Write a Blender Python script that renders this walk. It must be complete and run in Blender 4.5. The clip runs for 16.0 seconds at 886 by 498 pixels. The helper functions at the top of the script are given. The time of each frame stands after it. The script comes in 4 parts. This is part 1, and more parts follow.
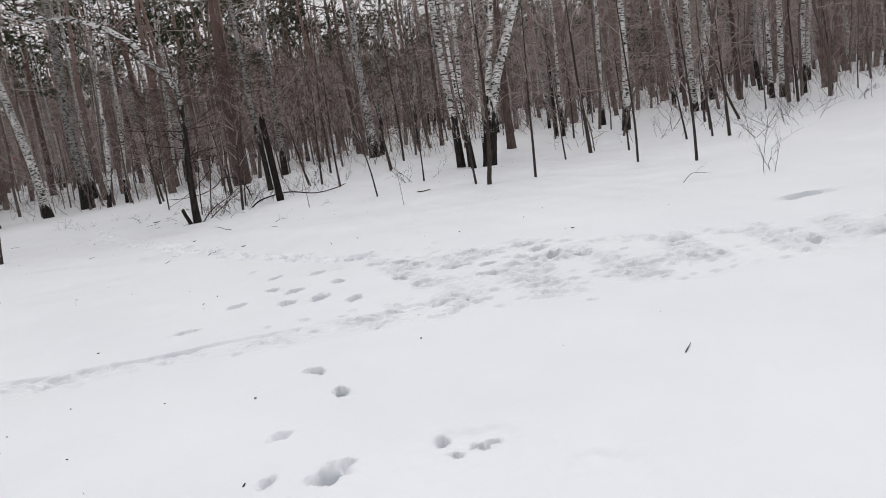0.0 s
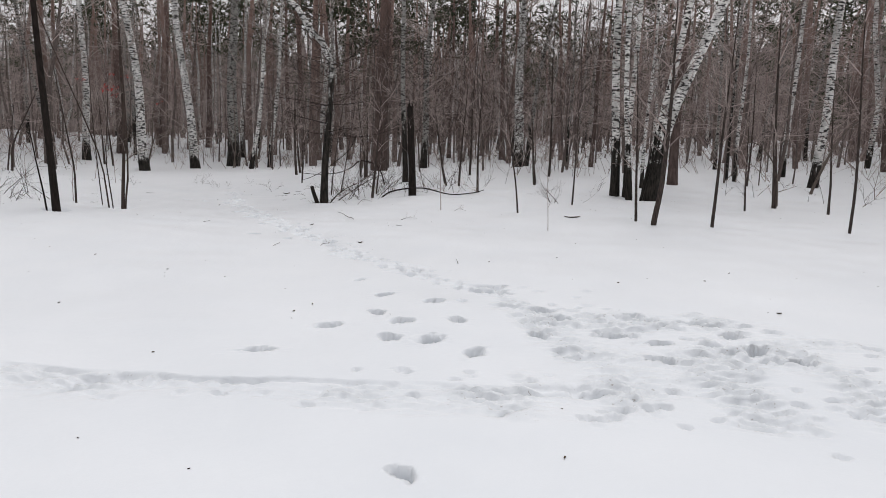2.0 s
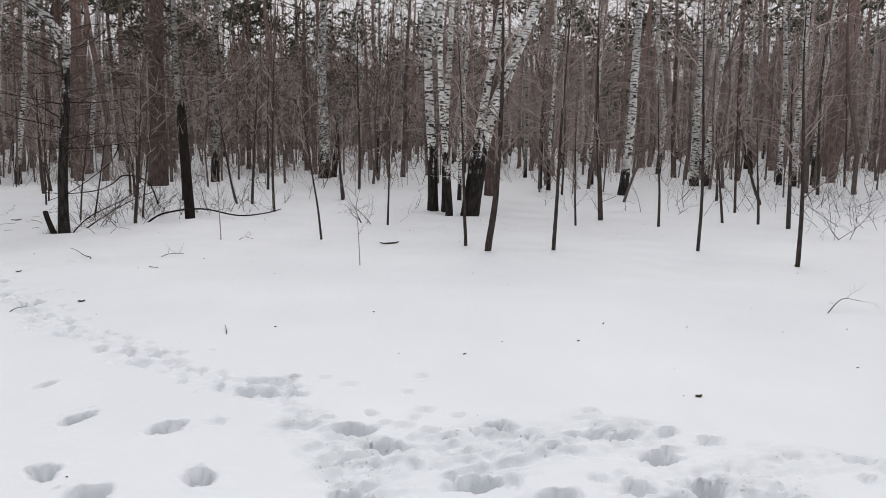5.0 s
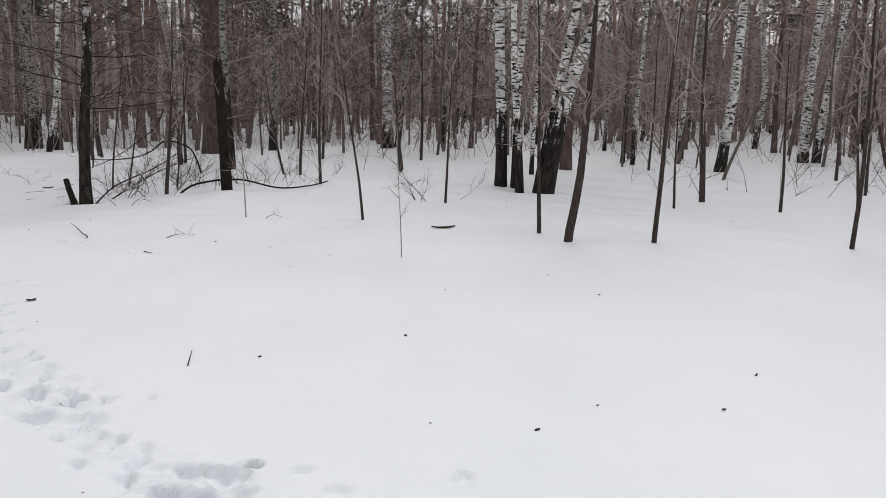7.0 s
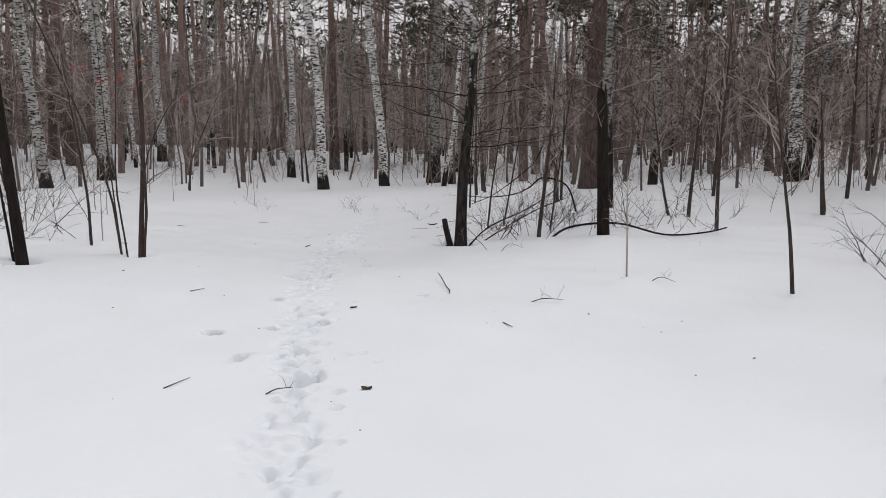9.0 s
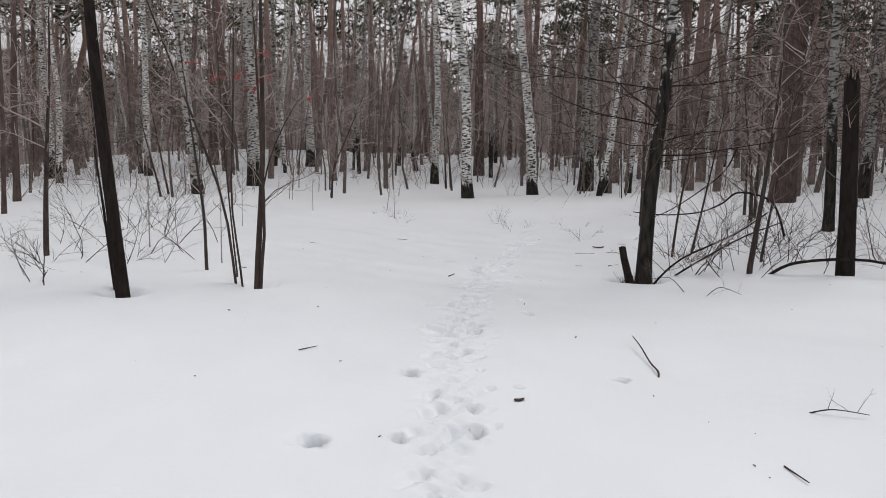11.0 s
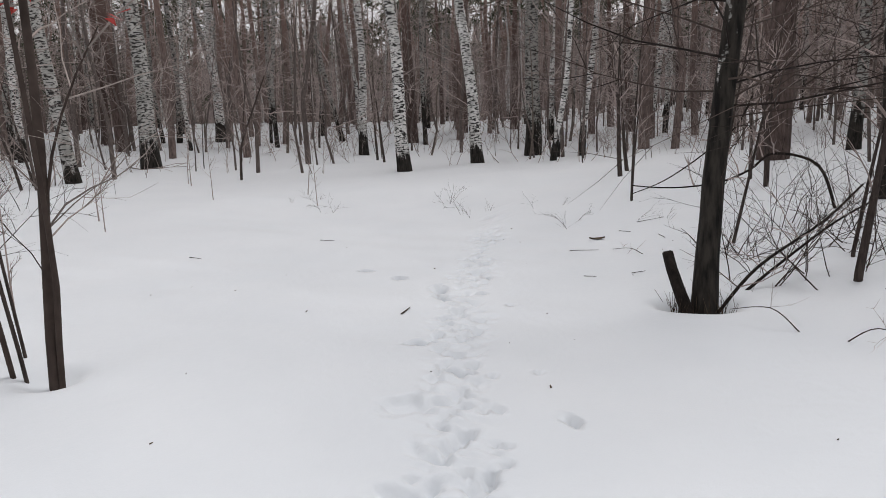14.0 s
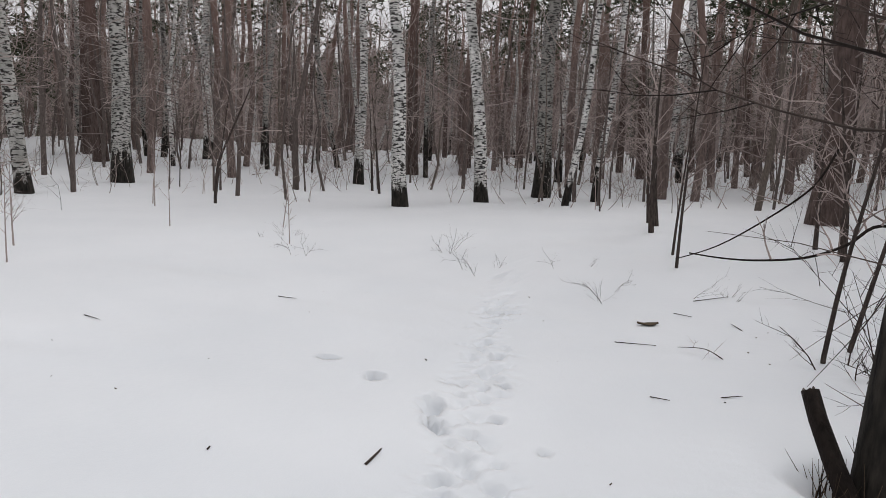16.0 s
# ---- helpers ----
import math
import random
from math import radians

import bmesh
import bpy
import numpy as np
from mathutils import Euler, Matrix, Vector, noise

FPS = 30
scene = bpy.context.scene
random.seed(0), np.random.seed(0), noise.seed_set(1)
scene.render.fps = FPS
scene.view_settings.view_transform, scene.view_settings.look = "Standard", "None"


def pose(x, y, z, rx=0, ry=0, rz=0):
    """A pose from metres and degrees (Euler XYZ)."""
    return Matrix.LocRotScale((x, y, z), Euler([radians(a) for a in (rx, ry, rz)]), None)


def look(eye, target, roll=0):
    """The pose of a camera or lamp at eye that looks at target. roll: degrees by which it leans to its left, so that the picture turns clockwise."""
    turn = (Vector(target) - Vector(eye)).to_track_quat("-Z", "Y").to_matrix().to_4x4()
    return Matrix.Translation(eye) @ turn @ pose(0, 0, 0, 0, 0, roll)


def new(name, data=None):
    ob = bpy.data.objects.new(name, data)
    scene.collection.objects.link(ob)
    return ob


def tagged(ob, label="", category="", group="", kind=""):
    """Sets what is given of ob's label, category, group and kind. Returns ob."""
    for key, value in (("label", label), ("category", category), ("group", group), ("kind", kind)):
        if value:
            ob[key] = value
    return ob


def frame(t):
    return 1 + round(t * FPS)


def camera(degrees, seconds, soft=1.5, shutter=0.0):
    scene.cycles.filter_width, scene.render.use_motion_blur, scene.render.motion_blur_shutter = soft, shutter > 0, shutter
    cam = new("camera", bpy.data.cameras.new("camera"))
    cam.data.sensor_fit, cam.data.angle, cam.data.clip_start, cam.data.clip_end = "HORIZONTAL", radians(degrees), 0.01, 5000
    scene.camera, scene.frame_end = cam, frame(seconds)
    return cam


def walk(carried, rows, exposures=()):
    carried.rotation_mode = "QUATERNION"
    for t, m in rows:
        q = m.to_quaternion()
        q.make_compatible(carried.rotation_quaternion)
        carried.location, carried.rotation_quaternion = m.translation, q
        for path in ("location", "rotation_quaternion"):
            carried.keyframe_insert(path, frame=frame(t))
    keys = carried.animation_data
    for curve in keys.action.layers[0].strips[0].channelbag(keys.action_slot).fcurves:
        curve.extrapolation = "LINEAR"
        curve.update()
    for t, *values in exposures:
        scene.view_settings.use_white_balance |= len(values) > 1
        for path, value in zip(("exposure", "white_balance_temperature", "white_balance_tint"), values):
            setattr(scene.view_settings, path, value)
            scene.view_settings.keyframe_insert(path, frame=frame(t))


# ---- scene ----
cam = camera(67.71, 16.0, 0.7)
PATH = [
    (0, (0.190, -3.075, 1.572), (0.339, -1.124, 1.158), -8.96),
    (0.5, (0.183, -2.675, 1.551), (0.415, -0.738, 1.113), -4.01),
    (1, (0.166, -2.319, 1.558), (0.412, -0.380, 1.137), -1.54),
    (1.5, (0.154, -1.908, 1.508), (0.157, 0.058, 1.138), -2.13),
    (2, (0.000, -1.519, 1.542), (-0.209, 0.436, 1.176), 0.68),
    (2.5, (0.024, -1.152, 1.502), (-0.130, 0.826, 1.250), 0.23),
    (3, (0.048, -0.825, 1.541), (0.070, 1.140, 1.168), -0.52),
    (3.5, (0.009, -0.433, 1.550), (0.290, 1.509, 1.162), 2.02),
    (4, (0.017, -0.060, 1.532), (0.060, 1.917, 1.233), -1.51),
    (4.5, (0.093, 0.336, 1.533), (0.341, 2.288, 1.175), -0.11),
    (4.7, (0.106, 0.504, 1.518), (0.453, 2.444, 1.177), 0.72),
    (6.8, (0.482, 2.283, 1.319), (0.723, 4.243, 1.003), 1.73),
    (7, (0.457, 2.439, 1.337), (0.597, 4.390, 0.921), 1.13),
    (7.5, (0.378, 2.825, 1.361), (0.311, 4.801, 1.059), 0.99),
    (8, (0.296, 3.191, 1.339), (-0.239, 5.105, 1.111), -0.66),
    (8.5, (0.195, 3.632, 1.332), (-0.648, 5.429, 1.086), -1.87),
    (9, (-0.024, 4.048, 1.357), (-0.936, 5.797, 1.029), -1.14),
    (9.5, (-0.291, 4.413, 1.349), (-1.476, 5.990, 1.023), -0.41),
    (10, (-0.637, 4.725, 1.380), (-1.878, 6.271, 1.115), -2.68),
    (10.2, (-0.756, 4.862, 1.395), (-2.011, 6.391, 1.100), -2.45),
    (12.3, (-1.978, 6.359, 1.398), (-3.222, 7.894, 1.084), -0.21),
    (12.5, (-2.100, 6.480, 1.418), (-3.370, 7.997, 1.127), -1.02),
    (13, (-2.422, 6.896, 1.367), (-3.592, 8.487, 1.053), 0.49),
    (13.5, (-2.752, 7.261, 1.360), (-3.873, 8.881, 1.014), -0.09),
    (14, (-3.103, 7.630, 1.354), (-4.197, 9.252, 0.938), -3.86),
    (14.5, (-3.380, 8.060, 1.319), (-4.531, 9.637, 0.890), -2.91),
    (15, (-3.682, 8.449, 1.335), (-4.742, 10.093, 0.917), -1.44),
    (15.5, (-3.940, 8.848, 1.295), (-5.167, 10.394, 0.975), -1.93),
    (16, (-4.208, 9.204, 1.300), (-5.292, 10.854, 0.980), 0.33),
]
walk(cam, [(t, look(eye, target, roll)) for t, eye, target, roll in PATH])

# ---- world, sun and exposure ----
world = bpy.data.worlds.new("overcast_sky")
scene.world = world
world.use_nodes = True
wn, wl = world.node_tree.nodes, world.node_tree.links
sky = wn.new("ShaderNodeTexSky")
sky.sky_type, sky.sun_disc = "NISHITA", False
sky.sun_elevation, sky.sun_rotation = radians(59), radians(13)
sky.air_density, sky.dust_density, sky.ozone_density = 1.0, 6.0, 1.0
veil = wn.new("ShaderNodeHueSaturation")  # cloud veil: takes most of the blue out
veil.inputs["Saturation"].default_value = 0.42
wl.new(sky.outputs["Color"], veil.inputs["Color"])
cloud = wn.new("ShaderNodeMix")  # even cloud cover in front of the clear sky
cloud.data_type = "RGBA"
cloud.inputs[0].default_value = 0.85
cloud.inputs[7].default_value = (7.5, 7.4, 7.62, 1)
wl.new(veil.outputs["Color"], cloud.inputs[6])
wl.new(cloud.outputs[2], wn["Background"].inputs["Color"])
wn["Background"].inputs["Strength"].default_value = 0.1

sun = new("sun", bpy.data.lights.new("sun", "SUN"))
sun.data.energy, sun.data.angle, sun.data.color = 1.5, radians(26), (1.0, 0.985, 0.985)
sun.matrix_world = look((3, 13, 22), (0, 0, 0))


# ---- materials ----
def shader(name, rough=0.8):
    m = bpy.data.materials.new(name)
    m.use_nodes = True
    n, l = m.node_tree.nodes, m.node_tree.links
    b = n["Principled BSDF"]
    b.inputs["Roughness"].default_value = rough
    b.inputs["Specular IOR Level"].default_value = 0.1
    return m, n, l, b


def coords(n, l, scale=(1, 1, 1), kind="Object"):
    c, mp = n.new("ShaderNodeTexCoord"), n.new("ShaderNodeMapping")
    mp.inputs["Scale"].default_value = scale
    l.new(c.outputs[kind], mp.inputs["Vector"])
    return mp.outputs["Vector"]


def noise_tex(n, l, vec, scale, detail=4.0, rough=0.55):
    t = n.new("ShaderNodeTexNoise")
    t.inputs["Scale"].default_value, t.inputs["Detail"].default_value = scale, detail
    t.inputs["Roughness"].default_value = rough
    l.new(vec, t.inputs["Vector"])
    return t.outputs["Fac"]


def ramp(n, l, fac, stops):
    r = n.new("ShaderNodeValToRGB")
    e = r.color_ramp.elements
    while len(e) < len(stops):
        e.new(0.5)
    for k, (p, c) in zip(e, stops):
        k.position, k.color = p, (*c, 1) if len(c) == 3 else c
    l.new(fac, r.inputs["Fac"])
    return r.outputs["Color"]


def mix(n, l, fac, a, b):
    m = n.new("ShaderNodeMix")
    m.data_type = "RGBA"
    for sock, v in ((m.inputs[0], fac), (m.inputs[6], a), (m.inputs[7], b)):
        if isinstance(v, (int, float)):
            sock.default_value = v
        elif isinstance(v, tuple):
            sock.default_value = (*v, 1)
        else:
            l.new(v, sock)
    return m.outputs[2]


def calc(n, l, op, a, b=0.0):
    m = n.new("ShaderNodeMath")
    m.operation = op
    for sock, v in zip(m.inputs, (a, b)):
        if isinstance(v, (int, float)):
            sock.default_value = v
        else:
            l.new(v, sock)
    return m.outputs[0]


def bump(n, l, b, height, strength, dist):
    k = n.new("ShaderNodeBump")
    k.inputs["Strength"].default_value, k.inputs["Distance"].default_value = strength, dist
    l.new(height, k.inputs["Height"])
    l.new(k.outputs["Normal"], b.inputs["Normal"])


def snow_material():
    m, n, l, b = shader("snow", 0.75)
    v = coords(n, l)
    big, grain, fine = noise_tex(n, l, v, 0.7, 5), noise_tex(n, l, v, 14, 5, 0.6), noise_tex(n, l, v, 130, 3)
    c = ramp(n, l, big, [(0.3, (0.655, 0.683, 0.715)), (0.7, (0.715, 0.738, 0.765))])
    dust = ramp(n, l, noise_tex(n, l, v, 46, 2), [(0.73, (0, 0, 0)), (0.80, (0.10, 0.10, 0.10))])
    c = mix(n, l, dust, c, (0.52, 0.48, 0.43))
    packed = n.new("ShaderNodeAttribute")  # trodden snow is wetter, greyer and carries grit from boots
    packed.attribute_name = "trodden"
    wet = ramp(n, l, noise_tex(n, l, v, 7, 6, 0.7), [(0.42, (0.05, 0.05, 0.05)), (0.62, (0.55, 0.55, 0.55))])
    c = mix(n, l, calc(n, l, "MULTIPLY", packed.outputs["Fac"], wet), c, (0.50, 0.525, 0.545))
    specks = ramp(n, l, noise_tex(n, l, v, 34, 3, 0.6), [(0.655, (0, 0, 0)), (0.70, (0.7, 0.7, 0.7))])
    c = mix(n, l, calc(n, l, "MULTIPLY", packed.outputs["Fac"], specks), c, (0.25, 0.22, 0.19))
    l.new(c, b.inputs["Base Color"])
    b.inputs["Specular IOR Level"].default_value = 0.3
    b.inputs["Sheen Weight"].default_value, b.inputs["Sheen Roughness"].default_value = 0.9, 0.42  # forward glitter of the crystals
    bump(n, l, b, calc(n, l, "ADD", grain, calc(n, l, "MULTIPLY", fine, 0.25)), 0.16, 0.02)
    return m


def birch_bark(name, white, dark_top, dark_least=0.35):
    """Papery bark with dark lenticels; black and cracked near the ground."""
    m, n, l, b = shader(name, 0.7)
    v = coords(n, l)
    info = n.new("ShaderNodeObjectInfo").outputs["Random"]
    sep = n.new("ShaderNodeSeparateXYZ")
    l.new(v, sep.inputs[0])
    shift = n.new("ShaderNodeVectorMath")
    comb = n.new("ShaderNodeCombineXYZ")
    l.new(calc(n, l, "MULTIPLY", info, 40.0), comb.inputs[2])
    l.new(v, shift.inputs[0]), l.new(comb.outputs[0], shift.inputs[1])
    v2 = shift.outputs[0]

    def stretched(sx, sz, scale, detail):
        mp = n.new("ShaderNodeMapping")
        mp.inputs["Scale"].default_value = (sx, sx, sz)
        l.new(v2, mp.inputs["Vector"])
        return noise_tex(n, l, mp.outputs[0], scale, detail)

    dashes = ramp(n, l, stretched(2.4, 8.0, 3.2, 6), [(0.51, (0, 0, 0)), (0.56, (1, 1, 1))])
    lines = ramp(n, l, stretched(2.0, 40.0, 1.6, 3), [(0.60, (0, 0, 0)), (0.66, (1, 1, 1))])
    patch = ramp(n, l, stretched(1.2, 0.8, 2.2, 4), [(0.46, (0, 0, 0)), (0.62, (1, 1, 1))])
    tone = ramp(n, l, stretched(3, 1.5, 3, 5), [(0.3, tuple(0.72 * w for w in white)), (0.7, white)])
    c = mix(n, l, calc(n, l, "MULTIPLY", patch, 0.55), tone, (0.22, 0.22, 0.20))
    c = mix(n, l, calc(n, l, "MULTIPLY", lines, 0.5), c, (0.10, 0.09, 0.085))
    c = mix(n, l, dashes, c, (0.035, 0.032, 0.03))
    # rough black foot, up to a height that differs from tree to tree
    foot = calc(n, l, "ADD", calc(n, l, "MULTIPLY", info, dark_top), dark_least)
    h = calc(n, l, "DIVIDE", sep.outputs[2], foot)
    h = calc(n, l, "ADD", h, calc(n, l, "MULTIPLY", calc(n, l, "SUBTRACT", stretched(5, 1.6, 2.4, 4), 0.5), 2.2))
    rough_foot = ramp(n, l, h, [(0.75, (1, 1, 1)), (1.0, (0, 0, 0))])
    crack = ramp(n, l, stretched(9, 1.8, 3, 4), [(0.35, (0.009, 0.008, 0.0075)), (0.65, (0.042, 0.037, 0.031))])
    c = mix(n, l, rough_foot, c, crack)
    l.new(c, b.inputs["Base Color"])
    bump(n, l, b, stretched(6, 2.2, 4, 5), 0.5, 0.03)
    return m


def rough_bark(name, low, high, orange=None, scale=1.0):
    """Furrowed bark in upright plates; orange: the flaky upper bark of old pines."""
    m, n, l, b = shader(name, 0.9)
    v = coords(n, l)
    mp = n.new("ShaderNodeMapping")
    mp.inputs["Scale"].default_value = (14 * scale, 14 * scale, 3.0 * scale)
    l.new(v, mp.inputs["Vector"])
    furrow = noise_tex(n, l, mp.outputs[0], 1.3, 6, 0.65)
    c = ramp(n, l, furrow, [(0.34, low), (0.66, high)])
    big = noise_tex(n, l, v, 1.1, 3)
    c = mix(n, l, calc(n, l, "MULTIPLY", big, 0.35), c, tuple(0.5 * (p + q) for p, q in zip(low, high)))
    if orange:
        sep = n.new("ShaderNodeSeparateXYZ")
        l.new(v, sep.inputs[0])
        h = calc(n, l, "ADD", calc(n, l, "MULTIPLY", sep.outputs[2], 0.1), calc(n, l, "MULTIPLY", big, 0.3))
        up = ramp(n, l, h, [(0.45, (0, 0, 0)), (0.95, (1, 1, 1))])
        c = mix(n, l, up, c, orange)
    info = n.new("ShaderNodeObjectInfo").outputs["Random"]
    c = mix(n, l, calc(n, l, "MULTIPLY", info, 0.3), c, tuple(0.6 * p for p in high))
    l.new(c, b.inputs["Base Color"])
    bump(n, l, b, furrow, 0.8, 0.03)
    return m


def plain(name, a, b2, scale=8, rough=0.85, island=False):
    m, n, l, b = shader(name, rough)
    v = coords(n, l)
    f = noise_tex(n, l, v, scale, 4)
    if island:
        f = calc(n, l, "MULTIPLY", calc(n, l, "ADD", f, n.new("ShaderNodeNewGeometry").outputs["Random Per Island"]), 0.5)
    l.new(ramp(n, l, f, [(0.3, a), (0.7, b2)]), b.inputs["Base Color"])
    return m


SNOW = snow_material()
BIRCH = birch_bark("birch_bark", (0.77, 0.755, 0.725), 0.8)
GREYBIRCH = birch_bark("old_birch_bark", (0.33, 0.318, 0.295), 2.4, 0.6)
MIDBIRCH = birch_bark("weathered_birch_bark", (0.50, 0.485, 0.455), 0.8)
BENT = birch_bark("dark_footed_birch_bark", (0.80, 0.785, 0.75), 0.1, 3.2)
BLACKFOOT = birch_bark("black_footed_birch_bark", (0.84, 0.825, 0.79), 0.6, 1.2)
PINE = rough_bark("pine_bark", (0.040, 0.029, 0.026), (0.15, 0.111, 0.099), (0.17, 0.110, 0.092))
# paler copy of the pine bark: distance haze is put into its colour
HAZEDPINE = rough_bark("hazed_pine_bark", (0.062, 0.047, 0.042), (0.25, 0.190, 0.170), (0.25, 0.165, 0.138))
DARK = rough_bark("dark_bark", (0.009, 0.0075, 0.007), (0.036, 0.028, 0.024), None, 1.6)
# stem bark brightened for stems inside the wood, painting haze over them
HAZEDSTEM = rough_bark("hazed_stem_bark", (0.055, 0.045, 0.041), (0.20, 0.163, 0.147), None, 2.5)
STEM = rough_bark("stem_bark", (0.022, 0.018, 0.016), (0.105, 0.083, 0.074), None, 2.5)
PALE = rough_bark("pale_stem_bark", (0.07, 0.058, 0.049), (0.20, 0.165, 0.142), None, 2.5)
TWIG = plain("twig_bark", (0.19, 0.154, 0.142), (0.46, 0.38, 0.35), 5, 0.85, True)
BRUSH = plain("brush_bark", (0.020, 0.015, 0.013), (0.085, 0.064, 0.055), 9, 0.8, True)
GREYTWIG = plain("grey_twig_bark", (0.20, 0.17, 0.154), (0.44, 0.375, 0.34), 5, 0.85, True)
NEEDLE = plain("pine_needles", (0.030, 0.036, 0.021), (0.075, 0.083, 0.050), 0.6, 0.7, True)
LITTER = plain("bark_litter", (0.030, 0.022, 0.017), (0.11, 0.08, 0.055), 30, 0.9, True)
WOOD = plain("weathered_wood", (0.06, 0.052, 0.046), (0.17, 0.15, 0.13), 22, 0.9)
BERRY = plain("red_leaf", (0.30, 0.03, 0.025), (0.45, 0.06, 0.05), 20, 0.6)
# lifted brown that paints air haze and dim light on the backdrop
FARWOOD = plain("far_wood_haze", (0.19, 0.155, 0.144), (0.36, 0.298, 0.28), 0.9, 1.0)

# ---- the shape of the ground ----
HILLS = [-0.05, -0.02, 0.01, -0.03, 0.01, 0.01, -0.01, -0, -0.19, -0.13, 0.16, -0.01, -0.06, 0.03, -0.01, 0.05, 0.07, -0.24, 0.32, 0, 0.03, 0.09, -0.18, 0.11, 0.84, -0.01, 0.22, -0.34, 0.01, 0.23, -0.11, 0.16, 0.62, 0.21, 0.26, -0.32, -0.23, -0.07, -0.15, 0.02, 0.13, 0.19, 0.22, -0.04, -0.08, -0.05, -0.08, -0.05]
DRIFTS = [-0.01, -0.02, -0.01, -0.02, -0.04, -0.03, 0.06, -0.02, -0.02, 0.04, 0.05, 0.03, 0.25, 0.03, -0.03, 0.02, 0.02, 0.06, 0.04, -0.21, 0.04, 0.07, 0.01, 0.05, -0.08, -0.11, 0.05, -0.05, -0.11, -0.11]


def level(x, y):
    """Height of the untouched snow, without small waves."""
    z = 0.0
    for k, h in enumerate(HILLS):
        dx, dy = x - (9 * (k % 8) - 45), y - (9 * (k // 8) - 2)
        z = z + h * np.exp(-(dx * dx + dy * dy) / 162)
    for k, h in enumerate(DRIFTS):
        dx, dy = x - (3.5 * (k % 6) - 9), y - (3.5 * (k // 6) + 1)
        z = z + h * np.exp(-(dx * dx + dy * dy) / 18)
    return z


# boot holes: x, y, length, width, depth, turn
DEEP_HOLES = [
    (-1.51, 4.84, .16, .08, .04, 60), (-1.17, 4.31, .26, .13, .12, 50), (-0.67, 4.07, .24, .15, .13, 20), (-1.11, 3.73, .22, .12, .12, 130),
    (-0.87, 3.49, .28, .15, .13, 0), (-0.42, 3.55, .22, .13, .12, 140), (-1.43, 3.36, .30, .15, .10, 25), (-0.88, 3.12, .24, .16, .13, 130),
    (-0.58, 3.09, .28, .19, .17, 30), (-0.23, 2.86, .26, .15, .14, 60), (-1.77, 2.74, .36, .10, .05, 15),
]
TRODDEN_HOLES = [
    (-0.14, 4.46, 0.29, 0.13, 0.034, -15), (0.21, 3.29, 0.22, 0.12, 0.050, -40), (0.41, 3.71, 0.29, 0.15, 0.062, -15), (0.75, 3.32, 0.32, 0.14, 0.062, -10),
    (1.06, 3.16, 0.29, 0.10, 0.050, -10), (0.98, 3.82, 0.16, 0.12, 0.056, 10), (1.41, 3.65, 0.32, 0.11, 0.037, -5), (1.66, 3.39, 0.22, 0.11, 0.050, -5),
    (1.72, 3.09, 0.24, 0.19, 0.062, 0), (1.93, 2.87, 0.32, 0.14, 0.074, -5), (1.8, 3.62, 0.16, 0.10, 0.031, 0),
    (1.96, 3.49, 0.22, 0.10, 0.031, 10), (1.4, 3.14, 0.16, 0.12, 0.043, 60), (1.51, 3.01, 0.17, 0.12, 0.050, 70),
]
LONE_HOLES = [
    (-0.47, 1.23, .20, .09, .09, 140), (-0.27, 0.79, .22, .09, .11, 115), (-0.28, -0.17, .26, .17, .14, 30), (0.32, -0.24, .12, .06, .09, 120),
    (0.44, -0.18, .14, .06, .07, 130), (0.26, -0.07, .12, .07, .06, 60), (0.51, -0.15, .10, .06, .06, 20), (-0.59, 0.33, .16, .09, .04, 10),
    (-0.59, -0.14, .14, .08, .05, 60), (0.93, -0.62, .5, .35, .008, 0), (0.4, -0.13, .6, .3, .012, 0), (4.66, 3.61, .6, .25, .10, 0), (0.25, 3.92, .3, .13, .07, -20),
    (1.03, 2.83, .3, .1, .06, -10),
]
TRAIL_HOLES = [
    (-3.62, 7.33, .20, .14, .10, 30), (-3.01, 6.96, .22, .12, .05, 110), (-2.79, 7.17, .16, .09, .06, 20), (-3.89, 8.34, .24, .10, .07, 150),
    (-3.32, 7.62, .16, .07, .05, 160), (-3.06, 7.9, .20, .07, .07, 120), (-2.4, 6.89, .3, .2, .05, 100), (-2.81, 9.01, .12, .08, .05, 0),
    (-4.95, 9.94, .30, .26, .03, 120), (-4.46, 9.26, .34, .28, .035, 120), (-4.17, 9.39, .18, .09, .08, 110), (-4.27, 9.57, .18, .08, .05, 130),
    (-5.46, 10.79, .20, .15, .10, 60), (-6.02, 11.87, .24, .10, .06, 140),
]
FAR_HOLES = [
    (-6.7, 12.23, .18, .11, .07, 150), (-7.17, 12.32, .16, .10, .08, 30), (-6.15, 12.05, .34, .17, .05, 130), (-6, 12.6, .12, .08, .05, 0),
    (-5.78, 12.12, .10, .10, .05, 40), (-5.94, 11.8, .12, .08, .05, 0), (-7.62, 15.54, .24, .12, .08, 120), (-6.33, 13.13, .14, .07, .05, 100),
    (-6.07, 12.48, .14, .06, .04, 120), (-5.4, 11.91, .08, .05, .05, 0), (-4.18, 10.16, .20, .08, .04, 140), (-0.15, 4.62, .3, .14, .03, -30), (-0.07, 4.7, .1, .05, .05, 0),
]


